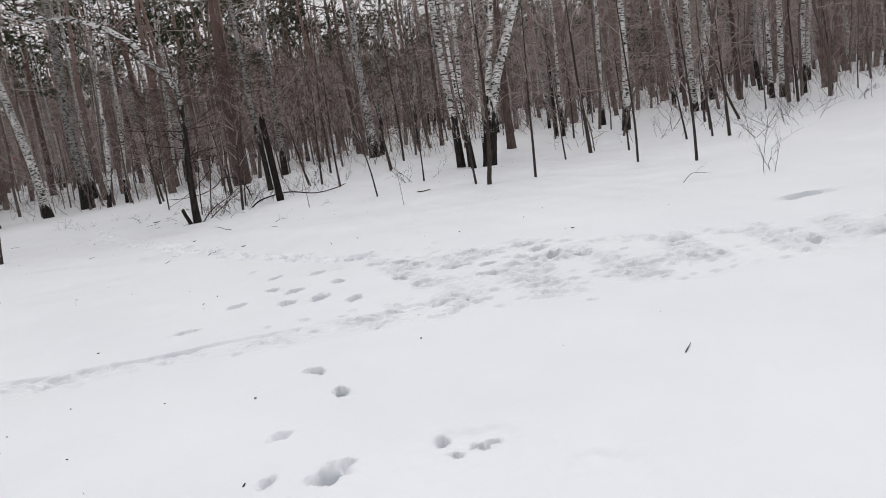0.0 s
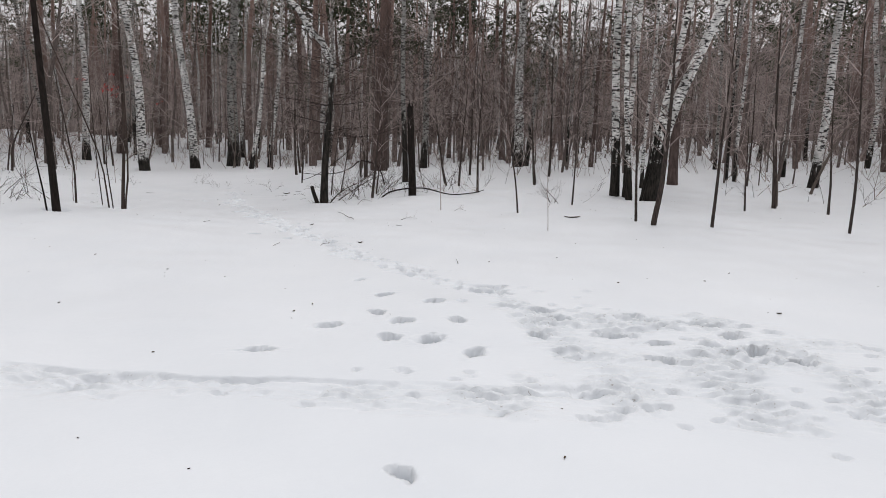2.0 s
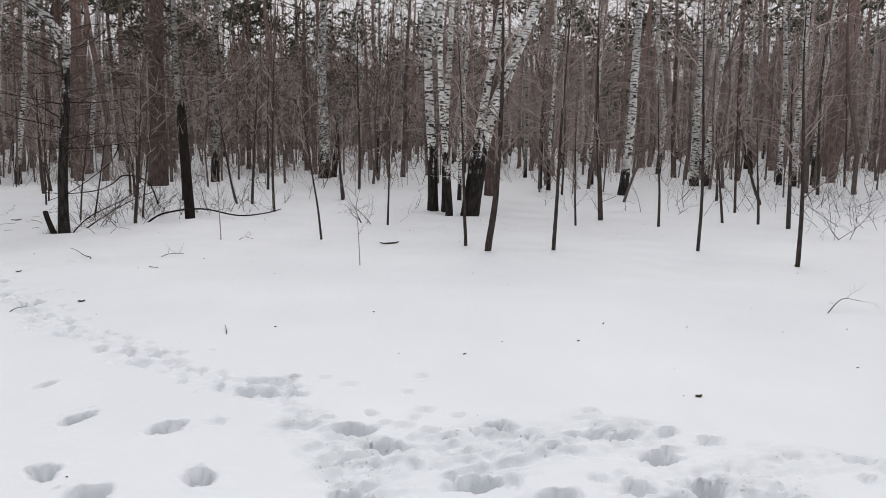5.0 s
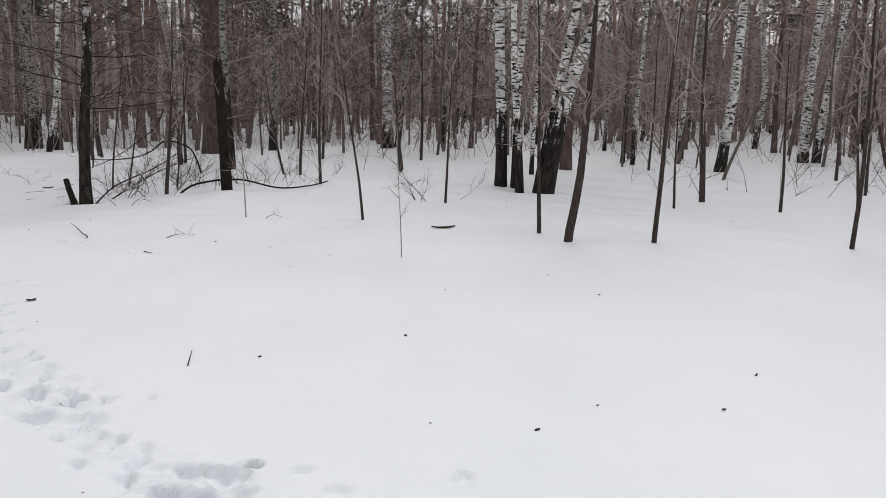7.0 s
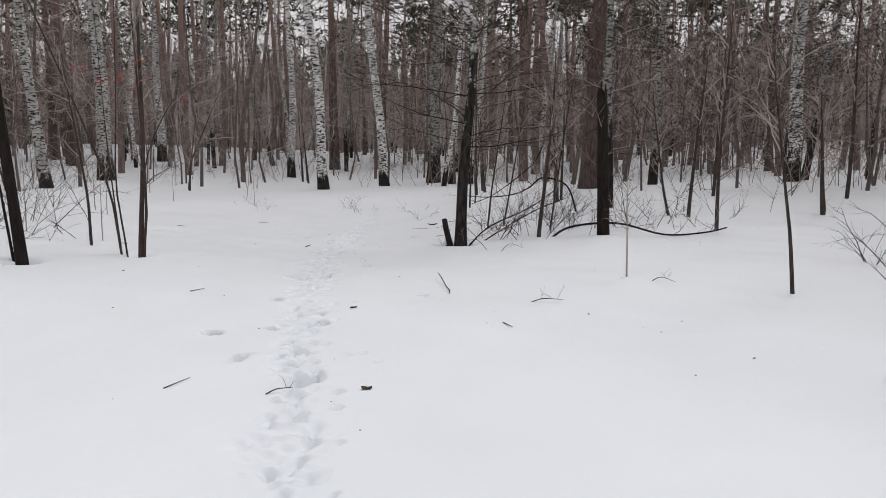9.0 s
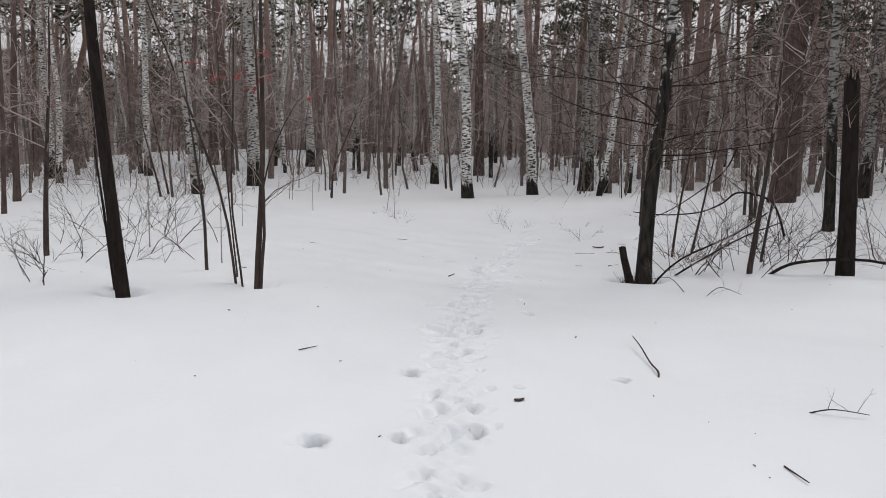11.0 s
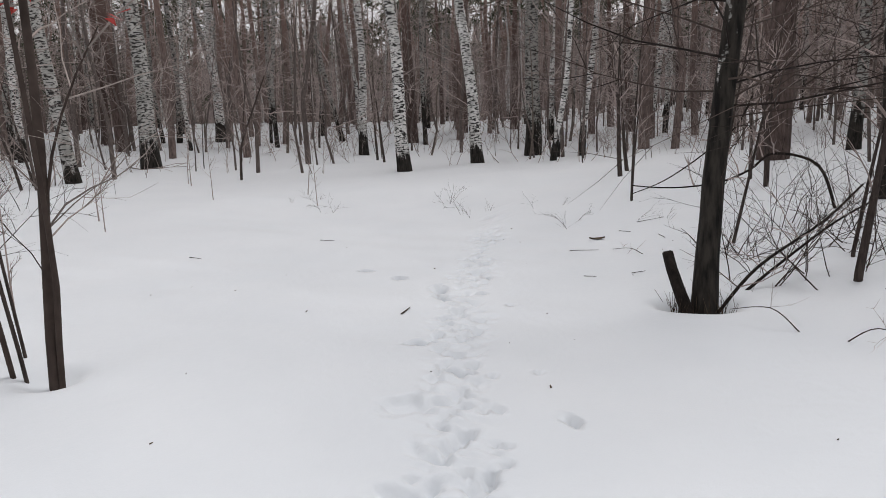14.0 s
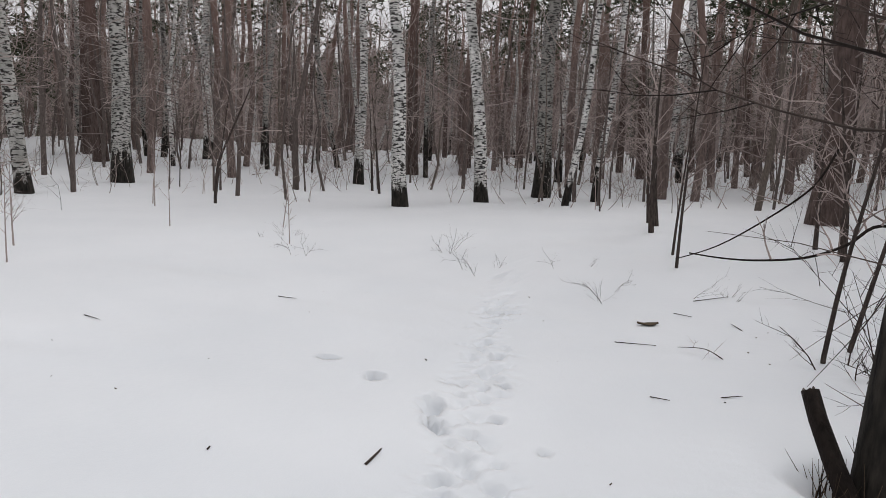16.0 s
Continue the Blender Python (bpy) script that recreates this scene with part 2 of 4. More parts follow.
def scuffs():
    """Many small boot marks in the trodden stretches and along the trail."""
    r, out = random.Random(31), []

    def mark(ax, ay, bx, by, n, wide, size, deep, turn):
        for _ in range(n):
            t, s = r.random(), r.uniform(.6, 1.3)
            out.append((ax + (bx - ax) * t + r.gauss(0, wide), ay + (by - ay) * t + r.gauss(0, wide), size * s, size * s * r.uniform(.5, .8), deep * r.uniform(.4, 1.2), turn + r.gauss(0, 25)))

    mark(-.1, 4.4, 2.2, 2.7, 60, .24, .12, .022, -10)
    mark(-.6, 2.2, 3.4, 2.0, 80, .20, .12, .022, 0)
    mark(3.4, 2.1, 9.0, 1.7, 60, .22, .18, .024, 0)
    mark(-.2, 4.5, -2.5, 6.9, 48, .10, .085, .026, 120)
    mark(-2.3, 6.8, -5.5, 11.3, 85, .12, .08, .024, 120)
    mark(-5.5, 11.2, -7.6, 15.6, 60, .12, .08, .028, 115)
    mark(-7, 2.1, -.6, 2.0, 40, .09, .13, .018, 0)
    return out


def along(x, y, pts):
    """Distance of x, y from a line of points, and the stretch along it."""
    best, far, run = np.full(x.shape, 1e9), np.zeros(x.shape), 0.0
    for (ax, ay), (bx, by) in zip(pts, pts[1:]):
        L = math.hypot(bx - ax, by - ay)
        t = np.clip(((x - ax) * (bx - ax) + (y - ay) * (by - ay)) / L**2, 0, 1)
        d = np.hypot(x - ax - t * (bx - ax), y - ay - t * (by - ay))
        far = np.where(d < best, run + t * L, far)
        best = np.minimum(best, d)
        run += L
    return best, far


def waves(x, y, size, seed, n=28):
    """Smooth unevenness of about that size."""
    r = np.random.RandomState(seed)
    z = np.zeros(x.shape)
    for _ in range(n):
        a, f, p = r.uniform(0, 2 * np.pi), r.uniform(0.6, 1.7) * 2 * np.pi / size, r.uniform(0, 2 * np.pi)
        z += np.sin((x * np.cos(a) + y * np.sin(a)) * f + p)
    return z / math.sqrt(n)


SCUFFS = scuffs()
LEDGE = [(-16.0, 2.99), (-6.0, 2.5), (-2.1, 2.24), (-0.34, 2.30), (1.0, 2.34), (2.0, 2.2), (8.0, 1.64), (18.0, 1.44)]
BRANCH_TRAIL = [(-0.13, 4.43), (-0.63, 4.86), (-1.23, 5.44), (-2.08, 6.3), (-2.52, 6.92), (-3.02, 7.57), (-4.23, 9.21), (-5.28, 10.94), (-5.95, 12.14), (-6.51, 13.33), (-7.41, 15.29), (-8.25, 17.35)]
WELLS = [(-4.1, 12.36, .22, .16), (-4.22, 12.27, .17, .12), (-7.14, 8.08, .17, .14), (-6.75, 9.22, .16, .08), (-2.32, 13.43, .2, .06), (2.8, 13.7, .6, .08), (-19.8, 16.25, .5, .08), (-22.0, 19.87, .6, .08)]


def surface(x, y, share=False):
    """Height of the snow with all its marks; with share also how trodden it is."""
    z = level(x, y)
    near = np.exp(-np.clip(np.hypot(x + 2, y - 8) - 18, 0, None) / 12)
    z = z + near * (0.010 * waves(x, y, 2.6, 1) + 0.0035 * waves(x, y, 0.8, 2)) + 0.03 * waves(x, y, 9.0, 3) * np.clip(np.hypot(x + 2, y - 6) / 14 - 0.6, 0, 1)
    sharp = waves(x, y, .17, 5, 40)
    # the trodden path across: a crisp far ledge, a broken floor, a soft near side
    plates = np.tanh(4 * waves(x * .5, y * 1.1, .28, 21, 40) + 1.0 * sharp)
    chips = np.tanh(4 * waves(x * .55, y * 1.3, .12, 22, 40))
    grit = waves(x, y, .06, 23, 30)
    right = np.clip((x - 0.2) / 1.6, 0, 1)
    s = np.interp(x, [p[0] for p in LEDGE], [p[1] for p in LEDGE]) - y + 0.012 * waves(x, x * 0, 1.1, 6) + 0.006 * sharp
    width = 0.40 + 0.10 * waves(x, x * 0, 1.7, 7) + 0.1 * right
    ledge = np.clip(s / 0.03, 0, 1) * np.clip((width - s) / 0.25, 0, 1)
    worn = np.clip(0.6 + 0.6 * waves(x, y, 1.1, 24), 0.05, 1)
    z = z - ledge * (0.016 - 0.008 * right) * np.clip(0.75 + 0.4 * waves(x, y * 0, 1.9, 28), 0.3, 1.2)
    z = z - 0.024 * (1 - 0.6 * right) * np.exp(-((s - 0.02) / 0.012) ** 2) * np.clip(0.5 + 0.6 * waves(x, x * 0, 1.2, 30), 0, 1)
    z = z - 0.028 * (1 - right) * np.exp(-((s - 0.10 - 0.02 * waves(x, x * 0, 2.3, 29)) / 0.018) ** 2) * np.clip(waves(x, x * 0, 1.9, 31), 0, 1)
    # the wide trodden patch beside it
    far_side = np.interp(x, [-0.3, 0.5, 1.7, 2.3, 3.5, 9, 18], [4.5, 3.95, 3.8, 3.5, 2.9, 2.2, 1.9])
    left_side = np.interp(y, [1.8, 2.3, 2.7, 3.3, 4.5], [-0.3, -0.2, 0.3, 0.05, -0.3])
    edge = 0.10 * waves(x, y, .6, 25)
    patch = np.clip((far_side + edge - y) / 0.15, 0, 1) * np.clip((y - 1.85 + 0.04 * np.clip(x, 0, 9) + edge) / 0.2, 0, 1) * np.clip((x - left_side + edge) / 0.2, 0, 1)
    z = z + np.maximum(patch, ledge) * worn * (-0.006 + 0.014 * plates + 0.011 * chips + 0.005 * grit)
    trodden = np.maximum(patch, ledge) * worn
    # small prints one behind the other
    d, s = along(x, y, BRANCH_TRAIL)
    band = np.clip((0.20 + 0.05 * waves(s, s * 0, 1.3, 8) - d) / 0.14, 0, 1) * np.clip((14.5 - s) / 3, 0.15, 1)
    prints = np.clip(2.5 * waves(x, y, .20, 9, 36) - 0.9, 0, 1.3)
    z = z - band * (0.004 + 0.040 * prints - 0.009 * chips - 0.004 * grit)
    for group in (DEEP_HOLES, TRODDEN_HOLES, LONE_HOLES, TRAIL_HOLES, FAR_HOLES, SCUFFS):
        for hx, hy, ln, wd, dp, turn in group:
            m = (abs(x - hx) < ln * 1.8) & (abs(y - hy) < ln * 1.8)
            if not m.any():
                continue
            c, sn = math.cos(radians(turn)), math.sin(radians(turn))
            u = ((x[m] - hx) * c + (y[m] - hy) * sn) / (ln * .37)
            v = (-(x[m] - hx) * sn + (y[m] - hy) * c) / (wd * .42)
            seed = int(abs(hx * 97 + hy * 31)) % 999
            r = np.sqrt(u * u + v * v) * (1 + 0.20 * waves(u, v, 1.5, seed, 8) + 0.09 * waves(u, v, .5, seed + 1, 10))
            far = (y[m] - hy) / (np.hypot(x[m] - hx, y[m] - hy) + 1e-6)  # boots leave a steep far wall
            t = np.clip((1.15 - r) / (0.62 - 0.42 * far), 0, 1)
            drop = min(dp, 0.05) * 1.3 * t * t * (3 - 2 * t)
            core = math.sin(seed * 1.7) * 0.25, math.cos(seed * 2.3) * 0.2
            q = np.hypot(u - core[0], v - core[1]) * (1 + 0.22 * waves(u, v, .8, seed + 2, 9))
            k = np.clip((0.74 - q) / 0.30, 0, 1)
            drop += max(dp - 0.04, 0) * 4.6 * k * k * (3 - 2 * k)
            z[m] += -drop * (0.95 + 0.12 * sharp[m]) + 0.004 * np.exp(-((r - 1.4) / 0.22) ** 2) + min(dp, .03) * 0.12 * chips[m] * (r < 1.3)
    for wx, wy, rad, dp in WELLS:
        z = z - dp * np.exp(-(((x - wx) ** 2 + (y - wy) ** 2) / rad**2) ** 1.5)
    return (z, trodden) if share else z


def at(x, y):
    return float(surface(np.array([float(x)]), np.array([float(y)]))[0])


def graded(stops, reach):
    """Grid lines: (start, step) stretches, then ever wider out to the reach."""
    inner = []
    for (lo, step), (hi, _) in zip(stops, stops[1:]):
        inner += list(np.arange(lo, hi - step / 2, step))
    out, step, v = [], stops[-1][1], stops[-1][0]
    while v < reach:
        out.append(v)
        step *= 1.14
        v += step
    low, step, v = [], stops[0][1], stops[0][0]
    while v > -reach:
        step *= 1.14
        v -= step
        low.append(v)
    return np.array(low[::-1] + inner + out)


def build_ground():
    gx = graded([(-7.9, .028), (-5.6, .021), (-2.0, .0165), (2.6, .026), (3.8, .026)], 1800)
    gy = graded([(-0.6, .021), (1.6, .016), (4.9, .021), (10.5, .028), (14.5, .031)], 1800)
    X, Y = np.meshgrid(gx, gy)
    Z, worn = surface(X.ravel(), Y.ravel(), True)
    nx, ny = len(gx), len(gy)
    co = np.stack([X.ravel(), Y.ravel(), Z], 1).astype(np.float32)
    i = (np.arange(ny - 1)[:, None] * nx + np.arange(nx - 1)[None, :]).ravel()
    quads = np.stack([i, i + 1, i + nx + 1, i + nx], 1).astype(np.int32)
    me = bpy.data.meshes.new("ground")
    me.vertices.add(len(co)), me.loops.add(quads.size), me.polygons.add(len(quads))
    me.vertices.foreach_set("co", co.ravel())
    me.loops.foreach_set("vertex_index", quads.ravel())
    me.polygons.foreach_set("loop_start", np.arange(len(quads), dtype=np.int32) * 4)
    me.polygons.foreach_set("use_smooth", np.ones(len(quads), bool))
    me.update()
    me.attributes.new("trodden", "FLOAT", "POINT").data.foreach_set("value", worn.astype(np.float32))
    me.materials.append(SNOW)
    tagged(new("ground", me), "old grey-white snow with boot holes and a trodden path", "snow", kind="structure")


build_ground()


# ---- builders ----
class Shape:
    """Vertices and faces that become one mesh."""

    def __init__(self):
        self.v, self.f = [], []

    def tube(self, pts, radii, sides=5, close=True):
        base, up = len(self.v), Vector((0.31, 0.17, 0.93))
        pts = [Vector(p) for p in pts]
        turn = random.uniform(0, 6.28)
        for k, p in enumerate(pts):
            d = (pts[min(k + 1, len(pts) - 1)] - pts[max(k - 1, 0)]).normalized()
            a = d.cross(up if abs(d.dot(up)) < 0.95 else Vector((1, 0, 0))).normalized()
            b = d.cross(a)
            r = radii[k]
            for s in range(sides):
                t = turn + 6.28319 * s / sides
                q = r if not callable(r) else r(t)
                self.v.append(p + a * (q * math.cos(t)) + b * (q * math.sin(t)))
        for k in range(len(pts) - 1):
            o = base + k * sides
            for s in range(sides):
                t = (s + 1) % sides
                self.f.append((o + s, o + t, o + sides + t, o + sides + s))
        if close:
            self.f.append(tuple(range(base + (len(pts) - 1) * sides, base + len(pts) * sides)))
            self.f.append(tuple(range(base + sides - 1, base - 1, -1)))

    def tri(self, a, b, c):
        k = len(self.v)
        self.v += [a, b, c]
        self.f.append((k, k + 1, k + 2))

    def mesh(self, name, material):
        me = bpy.data.meshes.new(name)
        me.from_pydata([tuple(p) for p in self.v], [], self.f)
        me.polygons.foreach_set("use_smooth", np.ones(len(me.polygons), bool))
        me.materials.append(material)
        return me


def part(name, shape, material, parent, label="", kind=""):
    ob = new(name, shape.mesh(name, material))
    ob.parent = parent
    return tagged(ob, label, kind=kind)


def thing(name, x, y, z, label, category, group=""):
    ob = new(name)
    ob.empty_display_size = 0.1
    ob.location = (x, y, z)
    return tagged(ob, label, category, group)


def spine(height, low, high, knee, rng, bend=0.0, n=14, sink=0.35):
    """Points of a stem: it leans by low up to the knee, by high above it, then straightens."""
    pts = []
    wx, wy = rng.uniform(0, 6.28), rng.uniform(0, 6.28)
    x = y = 0.0
    last = -sink
    for k in range(n + 1):
        z = -sink + (height + sink) * (k / n) ** 1.25
        mid = max(0.0, min(1.0, (z - knee * 0.7) / (knee * 0.6 + 0.01)))
        fade = max(0.0, 1 - max(0.0, z - 3 * knee) / (height * 0.8))
        sx, sy = (low[0] * (1 - mid) + high[0] * mid) * fade, (low[1] * (1 - mid) + high[1] * mid) * fade
        if z > 0 or last > 0:
            x, y = x + sx * (z - max(last, 0)), y + sy * (z - max(last, 0))
        last = z
        wob = bend * min(1.0, max(z, 0) / 2)
        pts.append(Vector((x + wob * math.sin(wx + z * 0.9), y + wob * math.sin(wy + z * 0.8), z)))
    return pts


def spray(shape, p, d, length, r, rng, depth=2, kids=4, droop=0.0, sides=3):
    """A twig that bends and forks into finer ones."""
    pts, q, dd = [p], p, d.normalized()
    n = 4 if depth > 1 else 3 if depth else 2
    for k in range(n):
        dd = (dd + Vector((rng.gauss(0, .16), rng.gauss(0, .16), rng.gauss(0, .13) - droop))).normalized()
        q = q + dd * (length / n)
        pts.append(q)
    shape.tube(pts, [r * (1 - 0.75 * k / n) for k in range(n + 1)], sides, False)
    if depth:
        for _ in range(kids):
            t = rng.uniform(0.25, 0.98) * n
            k = min(int(t), n - 1)
            s = pts[k].lerp(pts[k + 1], t - k)
            side = Vector((rng.gauss(0, 1), rng.gauss(0, 1), rng.gauss(0.25, .7))).normalized()
            spray(shape, s, (dd * 0.9 + side * 0.75), length * rng.uniform(.3, .6), r * 0.5, rng, depth - 1, max(2, kids - 1), droop, 3)


def limbs(shape, pts, z0, z1, count, length, rise, r, rng, depth=2, kids=4, droop=0.0):
    for _ in range(count):
        z = rng.uniform(z0, z1)
        k = next((i for i in range(len(pts) - 1) if pts[i + 1].z >= z), len(pts) - 2)
        a, b = pts[k], pts[k + 1]
        p = a.lerp(b, (z - a.z) / max(b.z - a.z, 0.01))
        t = rng.uniform(0, 6.28)
        d = Vector((math.cos(t), math.sin(t), rise + rng.gauss(0, .15)))
        spray(shape, p, d, length * rng.uniform(.6, 1.2), r * rng.uniform(.6, 1.1), rng, depth, kids, droop)


def tufts(shape, centre, size, count, blade, rng):
    """Needle tufts: narrow blades that fan out."""
    for _ in range(count):
        c = centre + Vector((rng.gauss(0, size[0]), rng.gauss(0, size[0]), rng.gauss(0, size[1])))
        for _ in range(3):
            d = Vector((rng.gauss(0, 1), rng.gauss(0, 1), rng.gauss(.2, .7))).normalized() * blade * rng.uniform(.6, 1.2)
            w = d.cross(Vector((rng.gauss(0, 1), rng.gauss(0, 1), rng.gauss(0, 1)))).normalized() * blade * 0.16
            shape.tri(c - w, c + w, c + d)


def trunk(shape, pts, d, height, rng, sides=12, flare=1.25, rough=0.05):
    ph = [rng.uniform(0, 6.28) for _ in range(4)]
    radii = []
    for p in pts:
        t = max(p.z, 0) / height
        r = d / 2 * (1 - 0.82 * t ** 1.1) * (1 + (flare - 1) * math.exp(-max(p.z, 0) / (1.1 * d + 0.05)))
        w = p.z
        radii.append(lambda a, r=r, w=w: r * (1 + rough * math.sin(3 * a + ph[0] + w) + rough * 0.7 * math.sin(5 * a + ph[1] + 2.3 * w) + rough * .5 * math.sin(8 * a + ph[2] - w * 3)))
    shape.tube(pts, radii, sides)


SEEDS = iter(range(1, 100000))


def birch(x, y, d, low, high, knee, bark=None, label="white-barked birch with a cracked black foot in the snow", height=0):
    rng = random.Random(next(SEEDS))
    h = height or 9 + 10 * d + rng.uniform(0, 2)
    tree = thing("birch_tree", x, y, level(x, y), label, "birch", "birches of the wood")
    pts = spine(h, low, high, knee, rng, 0.05, 22)
    s = Shape()
    trunk(s, pts, d, h, rng, 14, 1.22)
    part("trunk", s, bark or BIRCH, tree)
    s = Shape()
    limbs(s, pts, h * .42, h * .97, 16, h * .16, .9, d * .13, rng, 2, 4, .03)
    part("crown", s, GREYTWIG, tree, "bare hanging winter twigs", "stuff")
    s = Shape()
    limbs(s, pts, min(1.6, h * .2), h * .42, 13, 1.2, .5, .011, rng, 2, 4)
    part("lower_crown", s, TWIG, tree, kind="stuff")
    return tree


def grey_birch(x, y, d, low, high, knee):
    return birch(x, y, d, low, high, knee, GREYBIRCH, "old birch with dull grey lichened bark and dark foot")


def pine(x, y, d, low, high, knee):
    rng = random.Random(next(SEEDS))
    h = 11 + 5 * d + rng.uniform(0, 2)
    tree = thing("pine_tree", x, y, level(x, y), "tall pine with furrowed brown bark and high crown", "pine", "pines of the wood")
    pts = spine(h, low, high, knee, rng, 0.03, 18)
    s = Shape()
    trunk(s, pts, d, h, rng, 14, 1.2, 0.04)
    part("trunk", s, PINE, tree)
    s = Shape()
    limbs(s, pts, 1.6, h * .55, 26, 1.9, .05, .016, rng, 2, 4)
    part("lower_crown", s, TWIG, tree, "thin leafless dead limbs", "stuff")
    c = Shape()
    s = Shape()
    for _ in range(11):
        z = rng.uniform(h * .6, h)
        k = next((i for i in range(len(pts) - 1) if pts[i + 1].z >= z), len(pts) - 2)
        t = rng.uniform(0, 6.28)
        L = (h - z) * .45 + 1.0
        e = pts[k] + Vector((math.cos(t) * L, math.sin(t) * L, z - pts[k].z + L * .3))
        s.tube([pts[k].lerp(pts[k + 1], .5), e], [d * .12, .012], 4, False)
        tufts(c, e, (.5, .3), 22, .34, rng)
        tufts(c, pts[k].lerp(e, .6), (.45, .3), 14, .32, rng)
    part("crown_frame", s, PINE, tree, kind="stuff")
    part("crown", c, NEEDLE, tree, "dark green needle tufts", "stuff")
    return tree


def sapling(x, y, d, h, low, high, knee, bark=None, label="thin bare sapling stem standing in deep snow"):
    rng = random.Random(next(SEEDS))
    tree = thing("sapling", x, y, level(x, y), label, "sapling", "saplings at the wood edge")
    tall = max(h, 1.0) * (1.0 if d < .03 else 1.5)
    pts = spine(tall, low, high, knee, rng, 0.02 + d * .2, 12, .25)
    s = Shape()
    s.tube(pts, [d / 2 * (1 - .8 * max(p.z, 0) / tall) for p in pts], 7)
    part("stem", s, bark or (STEM if d > .03 else TWIG), tree)
    s = Shape()
    limbs(s, pts, tall * .22, tall * .98, 5 + int(tall * 3), (.24 * tall ** .7 + .12) * (.55 if d < .03 else 1), 1.1, d * .16 + .0022, rng, 1, 3)
    part("crown", s, TWIG, tree, kind="stuff")
    return tree


def shrub(x, y, count, length, spread, label="leafless brown shrub with arching twigs in snow", thick=.008, rise=1.0, bark=None):
    rng = random.Random(next(SEEDS))
    bush = thing("shrub", x, y, level(x, y), label, "shrub", "bare shrubs")
    for _ in range(count):
        s = Shape()
        t = rng.uniform(0, 6.28)
        p = Vector((rng.gauss(0, spread), rng.gauss(0, spread), -.15))
        spray(s, p, Vector((math.cos(t) * .7, math.sin(t) * .7, rise)), length * rng.uniform(.6, 1.2), thick * rng.uniform(.7, 1.2), rng, 2, 4, .04, 4)
        part("branch", s, bark or BRUSH, bush)
    return bush


def rod(name, label, category, pts, r0, r1, bark, sides=7, twigs=0, group=""):
    """A fallen or bent stem through the given points, as heights over the snow."""
    x, y, z = pts[0]
    rng = random.Random(next(SEEDS))
    g = at(x, y)
    ob = thing(name, x, y, g, label, category, group)
    co = [Vector((a - x, b - y, at(a, b) + c - g)) for a, b, c in pts]
    fine = []
    for k in range(len(co) - 1):
        p0, p1, p2, p3 = co[max(k - 1, 0)], co[k], co[k + 1], co[min(k + 2, len(co) - 1)]
        for j in range(5):
            t = j / 5
            fine.append(.5 * (2 * p1 + (p2 - p0) * t + (2 * p0 - 5 * p1 + 4 * p2 - p3) * t * t + (3 * p1 - p0 - 3 * p2 + p3) * t ** 3))
    fine.append(co[-1])
    s = Shape()
    n = len(fine) - 1
    s.tube(fine, [r0 + (r1 - r0) * k / n for k in range(n + 1)], sides)
    part("stem", s, bark, ob)
    if twigs:
        s = Shape()
        reach = (fine[-1] - fine[0]).length
        for _ in range(twigs):
            k = rng.randrange(n // 4, n)
            spray(s, fine[k], Vector((rng.gauss(0, 1), rng.gauss(0, 1), rng.uniform(.2, 1.2))), min(.5, reach * rng.uniform(.3, .6)), r1 * .6 + .001, rng, 1, 3)
        part("crown", s, TWIG, ob, kind="stuff")
    return ob


# ---- the trees one can tell apart ----
birch(-13.50, 21.52, 0.34, (-0.047, 0.029), (-0.105, 0.029), 3.6)
birch(-13.07, 24.54, 0.35, (-0.085, 0.032), (-0.080, 0.032), 3.3)
birch(-16.00, 36.32, 0.31, (0.048, 0.035), (0.068, 0.035), 4.7)
birch(-11.73, 27.20, 0.17, (0.118, 0.036), (0.098, 0.036), 3.8)
birch(-11.06, 27.60, 0.22, (0.109, 0.037), (0.111, 0.037), 3.3)
birch(-11.74, 37.21, 0.31, (0.110, 0.040), (0.116, 0.040), 4.7)
birch(0.10, 26.28, 0.40, (-0.001, 0.050), (0.018, 0.048), 3.3)
birch(-10.89, 25.01, 0.17, (0.190, 0.008), (0.143, 0.014), 2.4)
birch(2.37, 14.52, 0.21, (-0.008, 0.054), (-0.036, 0.057), 1.9, BLACKFOOT, "birch of a clump, white bark over a black foot")
birch(2.59, 13.83, 0.13, (-0.054, 0.060), (-0.037, 0.058), 2.4, BLACKFOOT, "birch of a clump, white bark over a black foot")
birch(3.04, 13.79, 0.26, (0.209, 0.027), (0.350, 0.009), 2.0, BLACKFOOT, "birch of a clump, white bark over a black foot")
birch(2.98, 14.09, 0.18, (0.175, 0.031), (0.149, 0.034), 2.2, BLACKFOOT, "birch of a clump, white bark over a black foot")
birch(3.47, 17.14, 0.10, (0.031, 0.049), (0.039, 0.048), 2.7)
birch(9.02, 22.09, 0.18, (0.037, 0.048), (0.055, 0.045), 3.0)
birch(8.53, 18.55, 0.25, (0.076, 0.042), (0.073, 0.042), 2.5)
birch(11.97, 20.61, 0.27, (0.002, 0.049), (0.020, 0.047), 2.9)
birch(12.29, 20.49, 0.22, (0.066, 0.041), (0.130, 0.032), 3.1)
birch(6.85, 20.12, 0.12, (0.024, 0.050), (0.009, 0.052), 2.9)
birch(14.64, 20.04, 0.17, (-0.017, 0.048), (-0.020, 0.048), 2.8)
birch(14.70, 19.48, 0.21, (0.016, 0.043), (0.023, 0.042), 2.8)
birch(15.89, 20.06, 0.17, (0.026, 0.041), (0.072, 0.035), 2.8)
